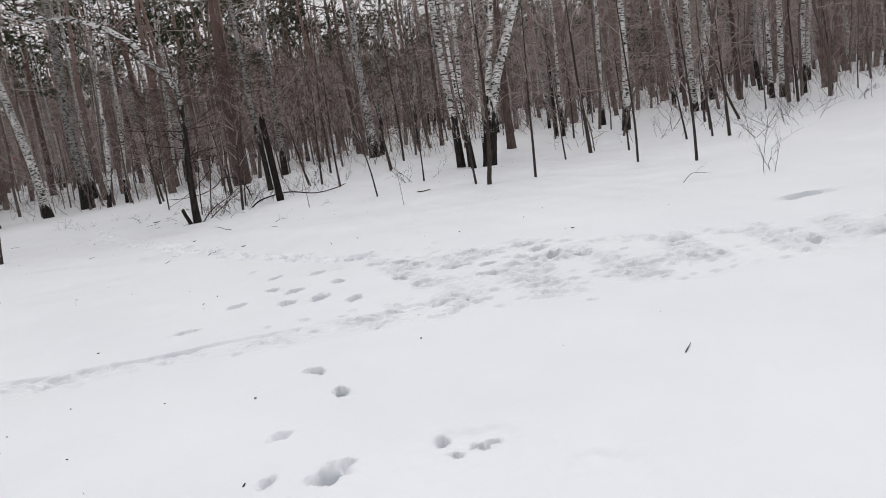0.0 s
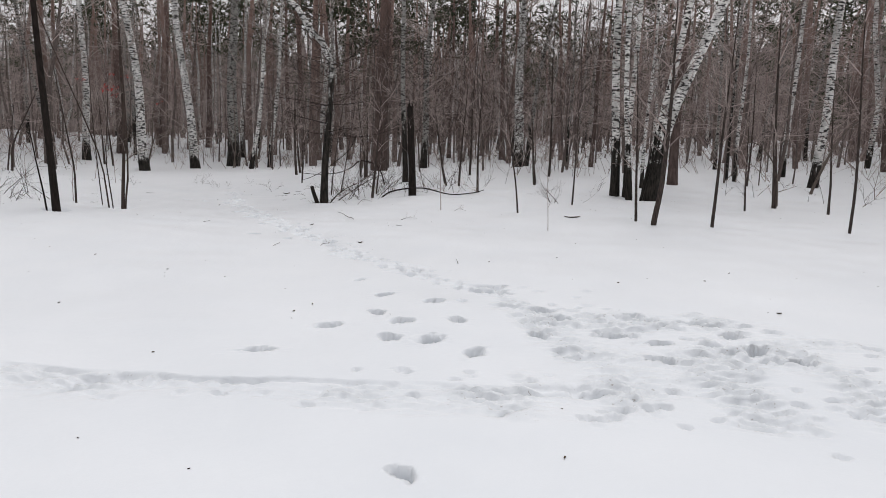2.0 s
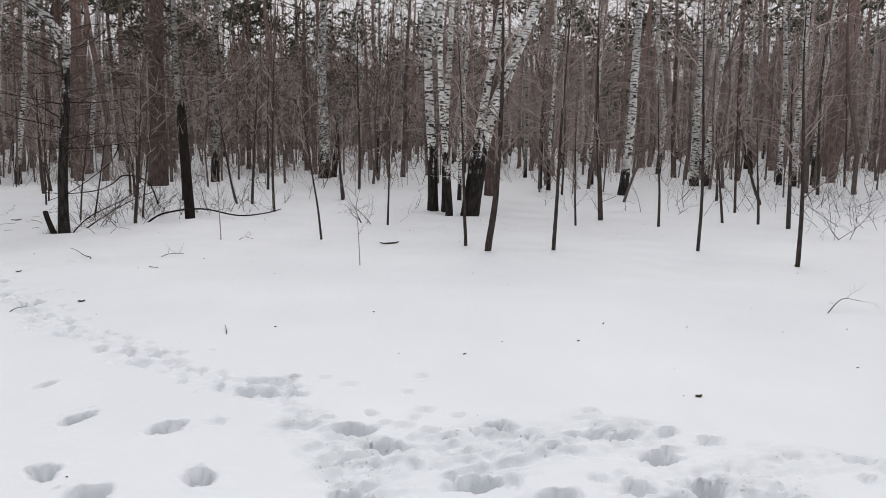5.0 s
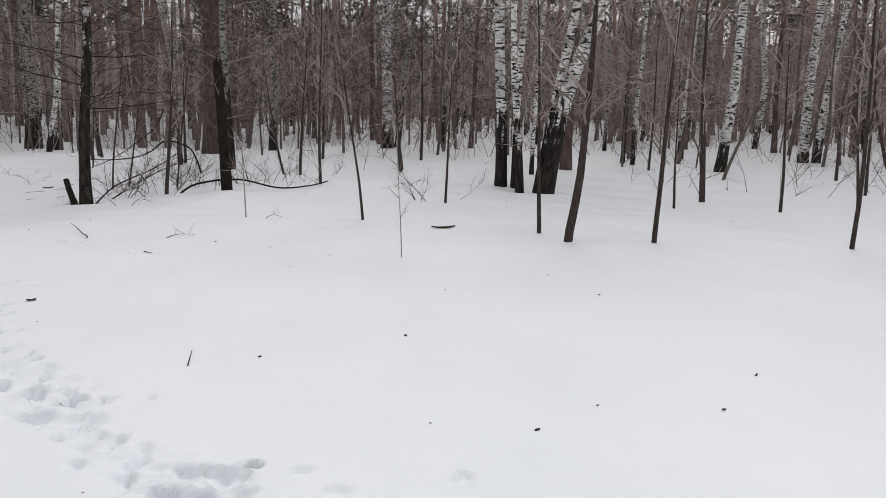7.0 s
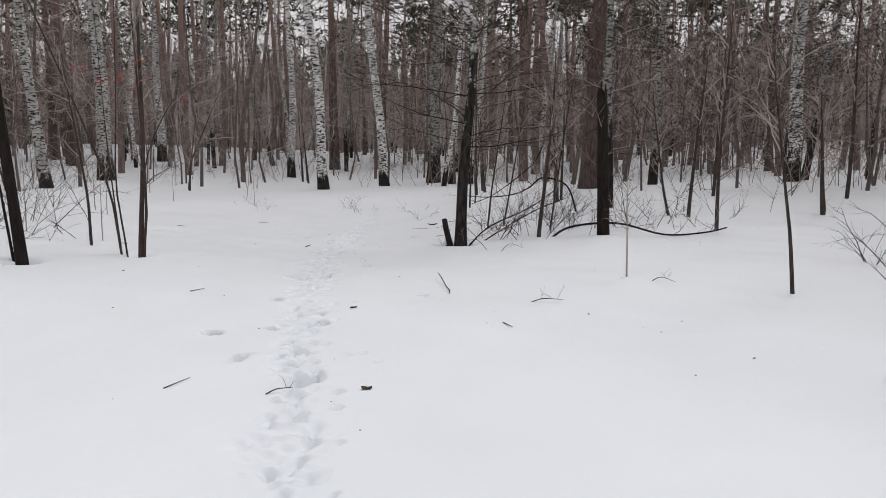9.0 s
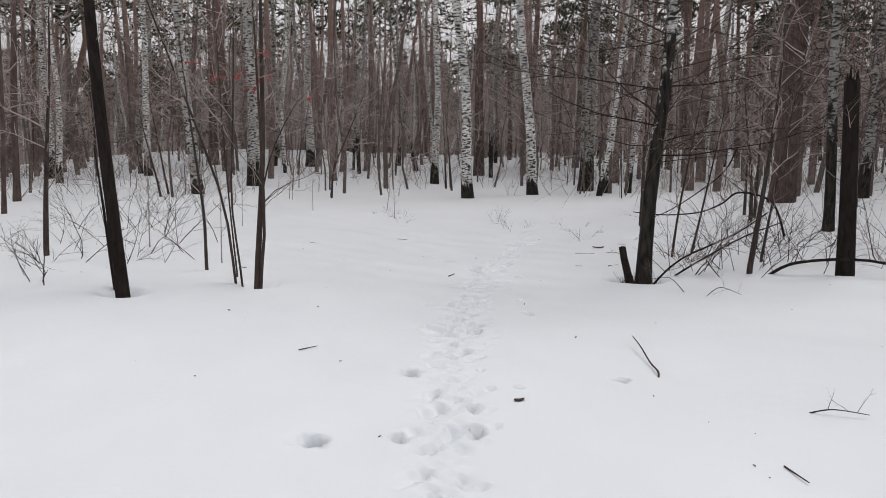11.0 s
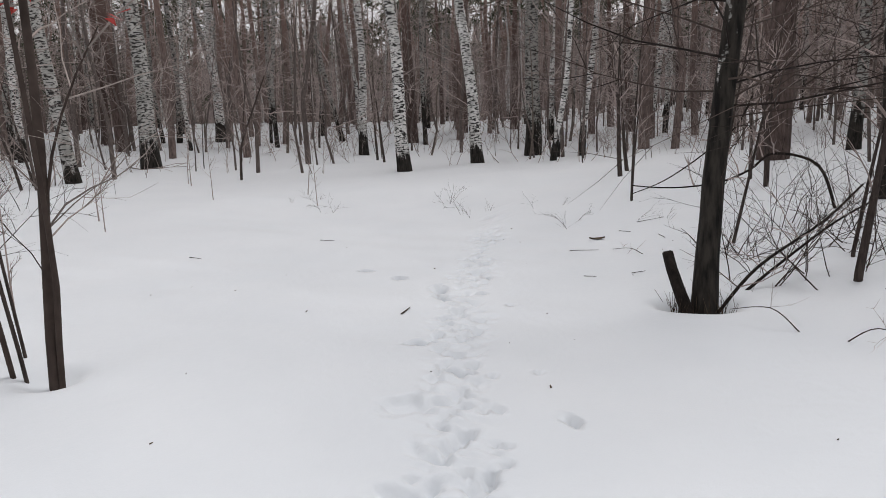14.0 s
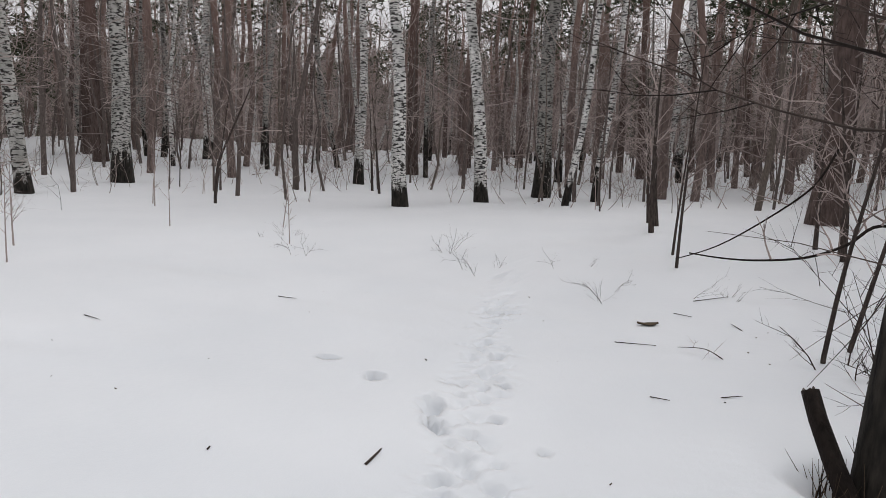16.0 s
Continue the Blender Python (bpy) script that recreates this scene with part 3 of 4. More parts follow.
birch(-33.22, 17.07, 0.33, (0.043, 0.034), (0.008, 0.005), 5.6)
birch(-29.24, 15.92, 0.23, (0.056, 0.044), (0.004, 0.003), 4.3)
birch(-19.82, 16.26, 0.32, (-0.055, -0.034), (0.002, 0.012), 3.0, MIDBIRCH, "old birch with weathered grey-white bark in snow")
birch(-22.04, 19.87, 0.52, (0.005, 0.019), (0.022, 0.033), 3.8, MIDBIRCH, "old birch with weathered grey-white bark in snow")
birch(-27.78, 27.13, 0.43, (0.014, 0.032), (0.014, 0.032), 5.0)
birch(-19.56, 27.11, 0.34, (0.023, 0.051), (0.001, 0.034), 4.8)
birch(-29.28, 19.50, 0.32, (0.044, 0.036), (0.040, 0.033), 3.7)
birch(-32.33, 28.51, 0.31, (0.106, 0.099), (0.122, 0.111), 4.2)
grey_birch(-13.16, 28.47, 0.52, (0.016, 0.035), (0.058, 0.034), 4.3)
grey_birch(-3.64, 24.85, 0.26, (0.024, 0.042), (0.078, 0.035), 3.6)
grey_birch(0.44, 27.52, 0.22, (0.120, 0.035), (0.167, 0.029), 2.8)
birch(2.61, 14.44, 0.14, (0.026, 0.050), (0.015, 0.051), 2.5, BLACKFOOT, "birch of a clump, white bark over a black foot")
grey_birch(6.71, 20.52, 0.12, (0.032, 0.049), (-0.003, 0.054), 2.9)
grey_birch(2.27, 28.84, 0.15, (0.035, 0.047), (0.028, 0.048), 3.5)
grey_birch(8.08, 26.56, 0.14, (0.000, 0.053), (0.007, 0.052), 3.4)
grey_birch(-23.99, 30.91, 0.23, (-0.158, -0.096), (-0.119, -0.065), 2.9)
grey_birch(-3.05, 16.80, 0.15, (-0.004, 0.045), (-0.040, 0.050), 2.2)
pine(-21.69, 37.77, 0.52, (0.066, 0.030), (0.077, 0.030), 4.6)
pine(-20.15, 40.68, 0.37, (0.044, 0.033), (0.058, 0.033), 4.8)
pine(-4.93, 22.30, 0.52, (0.040, 0.037), (0.044, 0.036), 3.0)
pine(-0.85, 38.68, 0.30, (-0.008, 0.050), (-0.005, 0.050), 4.4)
pine(4.62, 18.60, 0.27, (0.016, 0.051), (0.027, 0.050), 2.8)
pine(15.20, 23.12, 0.18, (-0.024, 0.051), (-0.024, 0.051), 3.0)
pine(14.29, 26.09, 0.20, (-0.029, 0.054), (-0.023, 0.053), 3.3)
pine(-4.14, 39.94, 0.25, (0.025, 0.044), (0.019, 0.044), 4.5)
pine(-3.00, 42.17, 0.24, (0.020, 0.045), (0.014, 0.046), 4.6)
pine(3.31, 28.30, 0.19, (0.043, 0.047), (0.043, 0.047), 3.5)
pine(-18.47, 10.65, 0.10, (0.084, 0.064), (0.079, 0.060), 2.8)
pine(-21.51, 11.91, 0.18, (0.076, 0.058), (0.081, 0.062), 3.0)
pine(-38.62, 18.40, 0.35, (0.059, 0.045), (0.087, 0.068), 4.2)
pine(-28.56, 22.96, 0.49, (-0.002, 0.012), (-0.017, -0.001), 4.9)
pine(-31.84, 24.30, 0.38, (0.020, 0.028), (0.012, 0.022), 5.1)
pine(-20.94, 32.20, 0.50, (-0.002, 0.035), (-0.005, 0.032), 5.2)
pine(-15.67, 43.51, 0.35, (-0.011, 0.040), (-0.011, 0.040), 5.5)
pine(-55.14, 26.43, 0.52, (0.073, 0.055), (0.071, 0.053), 6.4)
pine(-42.35, 29.08, 0.29, (0.078, 0.068), (0.078, 0.068), 4.6)
pine(-13.71, 40.79, 0.41, (-0.035, 0.022), (-0.035, 0.022), 3.9)
pine(-25.55, 41.79, 0.26, (-0.007, 0.034), (-0.008, 0.033), 5.0)
pine(-12.68, 46.33, 0.31, (-0.037, 0.021), (-0.038, 0.021), 3.9)
pine(-9.67, 44.80, 0.28, (-0.063, 0.001), (-0.062, 0.002), 3.7)
pine(-38.55, 39.61, 0.23, (0.018, 0.037), (0.025, 0.043), 4.2)
pine(-35.07, 38.39, 0.25, (0.030, 0.049), (0.030, 0.049), 3.9)
pine(-36.11, 41.47, 0.26, (0.025, 0.047), (0.025, 0.047), 4.3)
pine(-48.52, 31.73, 0.40, (0.062, 0.055), (0.069, 0.061), 4.4)

# ---- saplings ----
sapling(1.90, 8.95, 0.046, 1.70, (-0.057, 0.061), (-0.050, 0.060), 0.67)
sapling(2.05, 8.42, 0.086, 2.17, (0.143, 0.035), (0.038, 0.049), 0.71)
sapling(2.91, 8.48, 0.051, 2.17, (0.066, 0.045), (0.043, 0.048), 0.69)
sapling(5.27, 12.51, 0.099, 2.51, (-0.027, 0.056), (-0.064, 0.060), 1.01)
sapling(5.60, 10.90, 0.048, 1.47, (0.008, 0.050), (-0.079, 0.061), 0.62)
sapling(4.69, 8.19, 0.044, 2.34, (0.027, 0.046), (-0.027, 0.053), 0.68)
sapling(7.34, 11.78, 0.053, 1.20, (-0.140, 0.066), (-0.151, 0.067), 0.47)
sapling(9.09, 14.02, 0.063, 1.98, (-0.056, 0.055), (-0.022, 0.051), 0.73)
sapling(7.68, 11.23, 0.051, 1.20, (-0.040, 0.052), (-0.110, 0.061), 0.49)
sapling(10.77, 15.51, 0.084, 1.74, (-0.430, 0.101), (-0.279, 0.082), 0.60)
sapling(5.21, 7.07, 0.051, 1.86, (0.006, 0.045), (-0.029, 0.049), 0.76)
sapling(-0.85, 13.86, 0.057, 2.00, (-0.008, 0.049), (0.017, 0.046), 0.82)
sapling(-1.43, 15.49, 0.064, 1.86, (0.071, 0.038), (0.058, 0.040), 0.76)
sapling(0.53, 16.35, 0.082, 1.31, (-0.097, 0.063), (-0.078, 0.061), 0.57)
sapling(1.07, 19.58, 0.082, 3.09, (0.018, 0.049), (0.005, 0.051), 1.02)
sapling(-1.42, 19.42, 0.080, 2.23, (0.053, 0.041), (0.035, 0.043), 0.87)
sapling(-1.76, 15.61, 0.051, 1.37, (-0.256, 0.079), (-0.156, 0.066), 0.51)
sapling(-7.13, 19.61, 0.093, 1.79, (-0.056, 0.043), (0.022, 0.033), 0.56)
sapling(-6.06, 16.91, 0.040, 1.70, (0.044, 0.030), (0.056, 0.029), 0.74)
sapling(6.81, 18.83, 0.066, 2.35, (0.022, 0.050), (0.013, 0.051), 0.78)
sapling(6.68, 20.53, 0.071, 2.78, (0.026, 0.050), (0.013, 0.052), 0.85)
sapling(4.28, 11.25, 0.039, 1.21, (-0.060, 0.060), (-0.022, 0.055), 0.51)
sapling(13.65, 17.09, 0.094, 2.99, (-0.014, 0.046), (-0.039, 0.049), 1.01)
sapling(16.41, 19.29, 0.071, 3.05, (-0.083, 0.053), (-0.058, 0.050), 0.88)
sapling(-3.20, 13.17, 0.064, 1.74, (0.092, 0.029), (0.094, 0.029), 0.67)
sapling(-4.27, 14.44, 0.035, 1.47, (0.177, 0.016), (0.168, 0.017), 0.63)
sapling(-4.47, 18.03, 0.073, 1.55, (-0.018, 0.043), (-0.104, 0.054), 0.72)
sapling(-4.41, 14.09, 0.034, 1.66, (0.105, 0.024), (0.152, 0.018), 0.67)
sapling(-3.26, 13.88, 0.034, 1.72, (0.135, 0.024), (0.158, 0.021), 0.72)
sapling(10.29, 16.63, 0.076, 1.35, (-0.013, 0.046), (-0.038, 0.048), 0.50)
sapling(7.57, 10.31, 0.074, 1.59, (-0.047, 0.046), (-0.013, 0.045), 0.57)
sapling(-9.51, 8.32, 0.065, 1.82, (0.085, 0.068), (0.101, 0.082), 0.65)
sapling(-31.38, 18.25, 0.127, 3.05, (0.042, 0.036), (-0.009, -0.005), 1.26)
sapling(-20.01, 15.42, 0.070, 2.08, (-0.120, -0.088), (-0.082, -0.058), 0.84)
sapling(-7.59, 21.02, 0.059, 1.81, (-0.067, -0.007), (-0.046, 0.010), 0.76)
sapling(-4.52, 18.48, 0.068, 1.48, (0.013, 0.061), (0.028, 0.073), 0.54)
sapling(-1.86, 16.13, 0.042, 1.30, (-0.188, -0.100), (-0.142, -0.063), 0.55)
sapling(-17.82, 25.75, 0.093, 2.02, (-0.024, 0.014), (-0.031, 0.008), 0.81)
sapling(-17.00, 25.09, 0.089, 2.04, (-0.062, -0.016), (-0.084, -0.033), 0.85)
sapling(-16.37, 18.57, 0.071, 1.99, (0.055, 0.067), (0.361, 0.313), 0.96)
sapling(-19.43, 14.87, 0.074, 1.65, (-0.086, -0.069), (-0.164, -0.131), 0.61)
sapling(-16.82, 18.93, 0.054, 1.81, (0.110, 0.106), (0.143, 0.132), 0.81)
sapling(-10.85, 15.50, 0.016, 1.18, (-0.013, 0.016), (-0.018, 0.011), 0.47)
sapling(-12.21, 16.66, 0.019, 1.17, (0.108, 0.111), (0.069, 0.079), 0.48)
sapling(-13.45, 15.45, 0.019, 0.94, (0.018, 0.029), (0.002, 0.016), 0.41)
sapling(-16.33, 17.09, 0.024, 1.33, (0.020, 0.030), (0.019, 0.028), 0.51)
sapling(-20.23, 20.41, 0.033, 1.74, (0.053, 0.057), (0.092, 0.089), 0.65)
sapling(-6.32, 17.75, 0.037, 1.35, (0.041, 0.083), (0.052, 0.092), 0.57)
sapling(-4.82, 18.94, 0.066, 0.80, (-0.022, 0.034), (-0.021, 0.034), 0.30)
sapling(-12.85, 12.93, 0.023, 1.02, (0.010, 0.011), (0.025, 0.023), 0.38)
sapling(-22.97, 28.30, 0.092, 1.47, (0.053, 0.069), (0.104, 0.110), 0.64)
sapling(-9.31, 23.28, 0.038, 1.18, (-0.067, -0.005), (-0.028, 0.026), 0.50)
sapling(-20.44, 32.41, 0.073, 1.56, (0.058, 0.084), (0.121, 0.134), 0.68)
sapling(-7.31, 20.56, 0.085, 1.44, (-0.100, -0.035), (-0.070, -0.010), 0.46)
sapling(-7.90, 9.56, 0.016, 0.80, (0.023, 0.026), (0.038, 0.039), 0.27)
sapling(-9.44, 9.50, 0.018, 1.31, (0.052, 0.044), (0.042, 0.036), 0.49)
sapling(-16.81, 17.36, 0.024, 1.26, (0.079, 0.063), (0.213, 0.151), 0.59)
sapling(-11.64, 12.33, 0.017, 1.06, (0.032, 0.022), (0.048, 0.032), 0.38)
sapling(-7.58, 9.18, 0.038, 1.70, (0.030, 0.027), (-0.143, 0.013), 0.70)
sapling(0.07, 9.93, 0.034, 1.34, (-0.087, 0.025), (-0.160, 0.005), 0.54)
sapling(0.50, 8.00, 0.012, 0.96, (-0.032, 0.041), (-0.045, 0.037), 0.39)
sapling(1.11, 11.28, 0.039, 1.18, (0.034, 0.060), (0.015, 0.054), 0.42)
sapling(-1.30, 10.19, 0.019, 0.98, (-0.019, 0.041), (-0.042, 0.034), 0.41)
sapling(0.57, 16.85, 0.067, 1.24, (-0.112, 0.019), (-0.068, 0.031), 0.47)


# ---- the trees nearest to the path ----
def leaning_dark_tree():
    """Dark trunk that leans, its white upper part bending away; a broken stub beside it."""
    rng = random.Random(77)
    tree = thing("birch_tree", -4.1, 12.4, level(-4.1, 12.4) - .06, "dark-footed birch whose white top bends sideways, in a melt hollow", "birch", "birches of the wood")
    pts = [Vector(p) for p in ((0, 0, -.3), (0, 0, 0), (.01, .012, .4), (.035, .03, .9), (.085, .07, 1.5), (.15, .13, 2.2), (.18, .18, 2.9), (.10, .15, 3.3))]
    s = Shape()
    trunk(s, pts, .155, 9, rng, 16, 1.2)
    part("trunk", s, BENT, tree, "dark rough lower trunk")
    top = [Vector(p) for p in ((.14, .17, 3.1), (.02, .12, 3.4), (-.22, .05, 3.65), (-.48, 0, 4.1), (-.95, -.1, 4.5), (-1.6, -.2, 4.75), (-2.3, -.2, 4.8), (-3.2, -.2, 5.3))]
    s = Shape()
    s.tube(top, [.07, .066, .062, .056, .05, .04, .03, .015], 10)
    part("bent_top", s, BIRCH, tree, "white bark, bent over sideways")
    s = Shape()
    limbs(s, pts, 1.3, 3.2, 40, 1.7, .25, .010, rng, 2, 5)
    limbs(s, top, 3.2, 5.2, 18, 1.3, .1, .010, rng, 2, 5, .05)
    part("crown", s, BRUSH, tree, kind="stuff")


def broken_stub():
    stub = thing("broken_stub", -4.18, 12.28, level(-4.18, 12.28) - .08, "short broken dark stem slanting beside a tree foot", "stump")
    rng = random.Random(5)
    s = Shape()
    pts = [Vector(p) for p in ((.08, -.08, -.2), (.0, .0, 0), (-.075, .06, .14), (-.155, .13, .30), (-.20, .18, .41))]
    trunk(s, pts, .082, 3, rng, 11, 1.15, .055)
    part("stem", s, DARK, stub)
    s = Shape()
    for _ in range(9):
        a = rng.uniform(0, 6.28)
        p = Vector((-.20 + .026 * math.cos(a), .18 + .026 * math.sin(a), .39))
        s.tube([p, p + Vector((rng.gauss(0, .006), rng.gauss(0, .006), rng.uniform(.01, .03)))], [.011, .003], 4)
    part("broken_top", s, WOOD, stub, "pale splintered break", "stuff")
    s = Shape()
    for _ in range(60):
        a = rng.uniform(0, 6.28)
        p = Vector((.06 + .2 * math.cos(a), .06 + .14 * math.sin(a), -.08))
        spray(s, p, Vector((rng.gauss(0, .2), rng.gauss(0, .2), 1)), rng.uniform(.15, .34), .004, rng, 0)
    part("dry_grass", s, LITTER, stub, "dead stalks round the foot", "stuff")


def dark_snag():
    """A dead trunk, broken off above head height."""
    rng = random.Random(12)
    tree = thing("dead_snag", -2.32, 13.43, level(-2.32, 13.43), "black dead trunk broken off above head height", "dead trunk")
    pts = [Vector(p) for p in ((0, 0, -.3), (0, 0, 0), (-.005, 0, .5), (-.02, .01, 1.0), (-.035, .01, 1.5), (-.05, .02, 1.85), (-.055, .02, 1.98))]
    s = Shape()
    trunk(s, pts, .165, 8, rng, 14, 1.1, .06)
    part("trunk", s, DARK, tree)
    s = Shape()
    for k in range(9):
        a = k * .7
        p = Vector((-.055 + .045 * math.cos(a), .02 + .045 * math.sin(a), 1.95))
        s.tube([p, p + Vector((rng.gauss(0, .008), rng.gauss(0, .008), rng.uniform(.04, .2)))], [.022, .004], 5)
    part("broken_top", s, DARK, tree, "jagged broken top", "stuff")
    s = Shape()
    limbs(s, pts, .5, 1.9, 7, .5, .5, .006, rng, 1, 3)
    part("crown", s, TWIG, tree, kind="stuff")


def slant_dark_tree():
    rng = random.Random(13)
    tree = thing("alder_tree", -7.14, 8.08, level(-7.14, 8.08) - .03, "slim dark alder slanting, in a small melt hollow", "alder")
    pts = spine(8, (-.017, -.009), (-.005, -.003), 1.6, rng, .02, 16)
    s = Shape()
    trunk(s, pts, .112, 8, rng, 12, 1.12)
    part("trunk", s, DARK, tree)
    s = Shape()
    limbs(s, pts, 1.6, 7.5, 16, 1.0, .5, .010, rng, 2, 4)
    part("crown", s, TWIG, tree, kind="stuff")
    s = Shape()
    p = Vector((-.16, .02, -.2))
    s.tube([p, p + Vector((-.05, 0, .5)), p + Vector((-.14, .02, 1.0)), p + Vector((-.20, .02, 1.5))], [.016, .014, .011, .006], 6)
    part("side_stem", s, DARK, tree)


def many_stemmed(x, y, stems, label, berries=0):
    rng = random.Random(21)
    tree = thing("rowan_tree", x, y, level(x, y) - .02, label, "rowan")
    leaf = Shape()
    for dx, dy, d, h, low, high, knee in stems:
        pts = [p + Vector((dx, dy, 0)) for p in spine(h, low, high, knee, rng, .03, 12, .25)]
        s = Shape()
        s.tube(pts, [d / 2 * (1 - .75 * max(p.z, 0) / h) for p in pts], 9)
        stem = part("stem", s, BRUSH if d > .025 else STEM, tree)
        s = Shape()
        limbs(s, pts, h * .38, h * .98, 8, .8, .8, d * .16 + .003, rng, 2, 4)
        part("crown", s, GREYTWIG, stem, kind="stuff")
    for _ in range(berries):
        c = Vector((rng.uniform(-.6, .7), rng.uniform(-.5, .5), rng.uniform(1.75, 2.35)))
        for _ in range(5):
            q = c + Vector((rng.gauss(0, .03), rng.gauss(0, .03), rng.gauss(0, .015)))
            e = Vector((rng.gauss(0, 1), rng.gauss(0, 1), -.4)).normalized() * .075
            w = e.cross(Vector((0, 0, 1))).normalized() * .022
            leaf.tri(q - w, q + w, q + e)
    if berries:
        part("foliage", leaf, BERRY, tree, "a few red withered leaves", "stuff")


leaning_dark_tree()
broken_stub()
dark_snag()
slant_dark_tree()
many_stemmed(-6.75, 9.22, [
    (0, 0, .062, 4.2, (.015, .13), (.0, .05), 1.5), (.01, .0, .03, 1.8, (.015, .13), (.50, .40), 1.35), (.03, .02, .034, 4.0, (.12, .08), (.02, .015), .7),
    (-.17, -.12, .028, 4.6, (-.07, -.05), (-.24, -.17), 1.0), (-.12, -.08, .022, 3.6, (-.075, -.05), (.08, .06), 1.0), (-.40, .05, .020, 3.0, (-.02, -.015), (-.02, -.02), 1.2)], "many-stemmed young rowan with a few red leaves", 9)

# ---- bent and fallen stems ----
rod("bent_stem", "thin dark stem bent down in a low arch", "fallen stem", [(-3.02, 13.19, -.03), (-2.72, 13.17, .13), (-2.07, 13.15, .17), (-1.43, 13.11, .03), (-.96, 13.4, .03), (-.70, 13.6, .08)], .018, .009, DARK, 7, 10)
rod("fallen_pole", "long thin pole lying slanted against a shrub", "fallen stem", [(-4.01, 12.40, .06), (-3.8, 12.71, .2), (-3.45, 13.44, .40), (-3.22, 13.94, .59)], .013, .008, DARK, 6, 6)
rod("fallen_pole", "second thin pole lying slanted through a shrub", "fallen stem", [(-3.9, 12.75, -.02), (-3.72, 13.04, .14), (-3.39, 13.61, .35), (-3.09, 14.14, .45)], .012, .007, DARK, 6, 5)
rod("hanging_branch", "long arched black branch held over the snow", "fallen stem", [(-5.66, 15.69, .42), (-5.36, 15.75, .37), (-5.04, 15.85, .35), (-4.68, 15.97, .39), (-4.39, 16.06, .5), (-4.15, 16.13, .67), (-3.7, 16.2, .5), (-3.5, 16.2, -.05)], .007, .018, DARK, 7, 8)
rod("hanging_branch", "thin forked branch sloping down to the snow", "fallen stem", [(-6.15, 17.2, .05), (-5.7, 17.3, .22), (-5.2, 17.4, .55), (-4.8, 17.5, .9), (-4.6, 17.5, 1.3)], .006, .014, DARK, 6, 3)
rod("leaning_dead_birch", "dead bent birch stem leaning with its tip raised", "fallen stem", [(7.75, 16.8, -.05), (7.87, 16.83, .32), (8.26, 16.94, 1.19), (8.69, 17.09, 1.76), (9.22, 17.09, 2.07), (9.79, 17.14, 2.2)], .04, .016, PALE, 8, 4)
rod("bent_stem", "thin stem arched over like a hoop", "fallen stem", [(4.81, 13.51, 1.3), (5.04, 13.49, 1.34), (5.26, 13.44, 1.23), (5.52, 13.45, .91), (5.64, 13.47, .56), (5.7, 13.5, -.05)], .010, .016, PALE, 7, 4)

# ---- shrubs at the wood edge ----
for x, y, count, length, spread in (
    (-3.3, 13.2, 12, 1.1, .35), (-2.9, 13.9, 10, 1.0, .4), (-3.7, 13.3, 8, 1.0, .25), (-2.4, 14.3, 9, 1.0, .4), (-1.7, 14.0, 8, .9, .4), (-3.4, 14.8, 10, 1.1, .5),
    (-1.0, 15.5, 8, .9, .5), (-4.08, 13.8, 8, .5, .12), (-4.0, 15.2, 8, 1.0, .4), (.9, 11.6, 5, .7, .15), (-8.6, 8.9, 6, .9, .3),
    (-9.8, 9.6, 9, 1.2, .4), (-11.4, 10.4, 9, 1.2, .5), (-9.0, 8.1, 6, .8, .2), (-13.2, 11.4, 9, 1.3, .6), (-15.6, 13.0, 8, 1.3, .7), (-8.0, 7.6, 5, .8, .25),
    (9.5, 14.0, 7, 1.1, .5), (11.2, 14.8, 8, 1.2, .6), (12.6, 15.2, 8, 1.2, .7), (8.0, 14.8, 6, 1.0, .5), (6.2, 15.4, 6, 1.0, .4), (14.0, 14.6, 8, 1.1, .6),
    (10.2, 12.2, 5, .9, .3), (8.9, 10.4, 5, 1.0, .25), (7.4, 9.0, 4, .9, .12)):
    shrub(x, y, count, length, spread, thick=.006)
for x, y in ((-7.9, 15.6), (-6.3, 15.2), (-5.6, 15.6), (-10.0, 15.0), (-8.9, 16.2), (-11.5, 15.8), (-7.2, 16.4)):
    shrub(x, y, 3, .45, .12, "low dry twigs sticking out of the snow", .004)

stub = thing("tree_stub", -15.07, 11.53, level(-15.07, 11.53), "short grey dead tree stub standing in snow", "stump")
sh = Shape()
trunk(sh, [Vector((0, 0, -.3)), Vector((0, 0, .2)), Vector((.01, 0, .6)), Vector((.01, .01, .85))], .13, 4, random.Random(3), 10, 1.1)
part("trunk", sh, WOOD, stub)

# ---- sticks on the snow ----
STICKS = [
    (-5.97, 11.28, .155, 103, .010), (-4.78, 8.18, .14, 75, .006), (-.6, 5.68, .18, 100, .005), (-1.78, 8.33, .15, -42, .006), (-5.75, 13.9, .30, 5, .005), (-5.2, 12.9, .12, -10, .005),
    (1.74, .36, .12, 50, .005), (-5.0, 14.7, .16, 130, .006), (-5.55, 15.5, .35, 40, .005), (-9.0, 11.7, .20, 0, .005), (-7.6, 9.6, .13, 0, .006), (-3.0, 6.4, .16, 80, .005),
    (-4.85, 13.1, .12, 30, .005), (-5.6, 15.0, .2, -30, .005), (-8.7, 13.3, .2, 10, .006)]
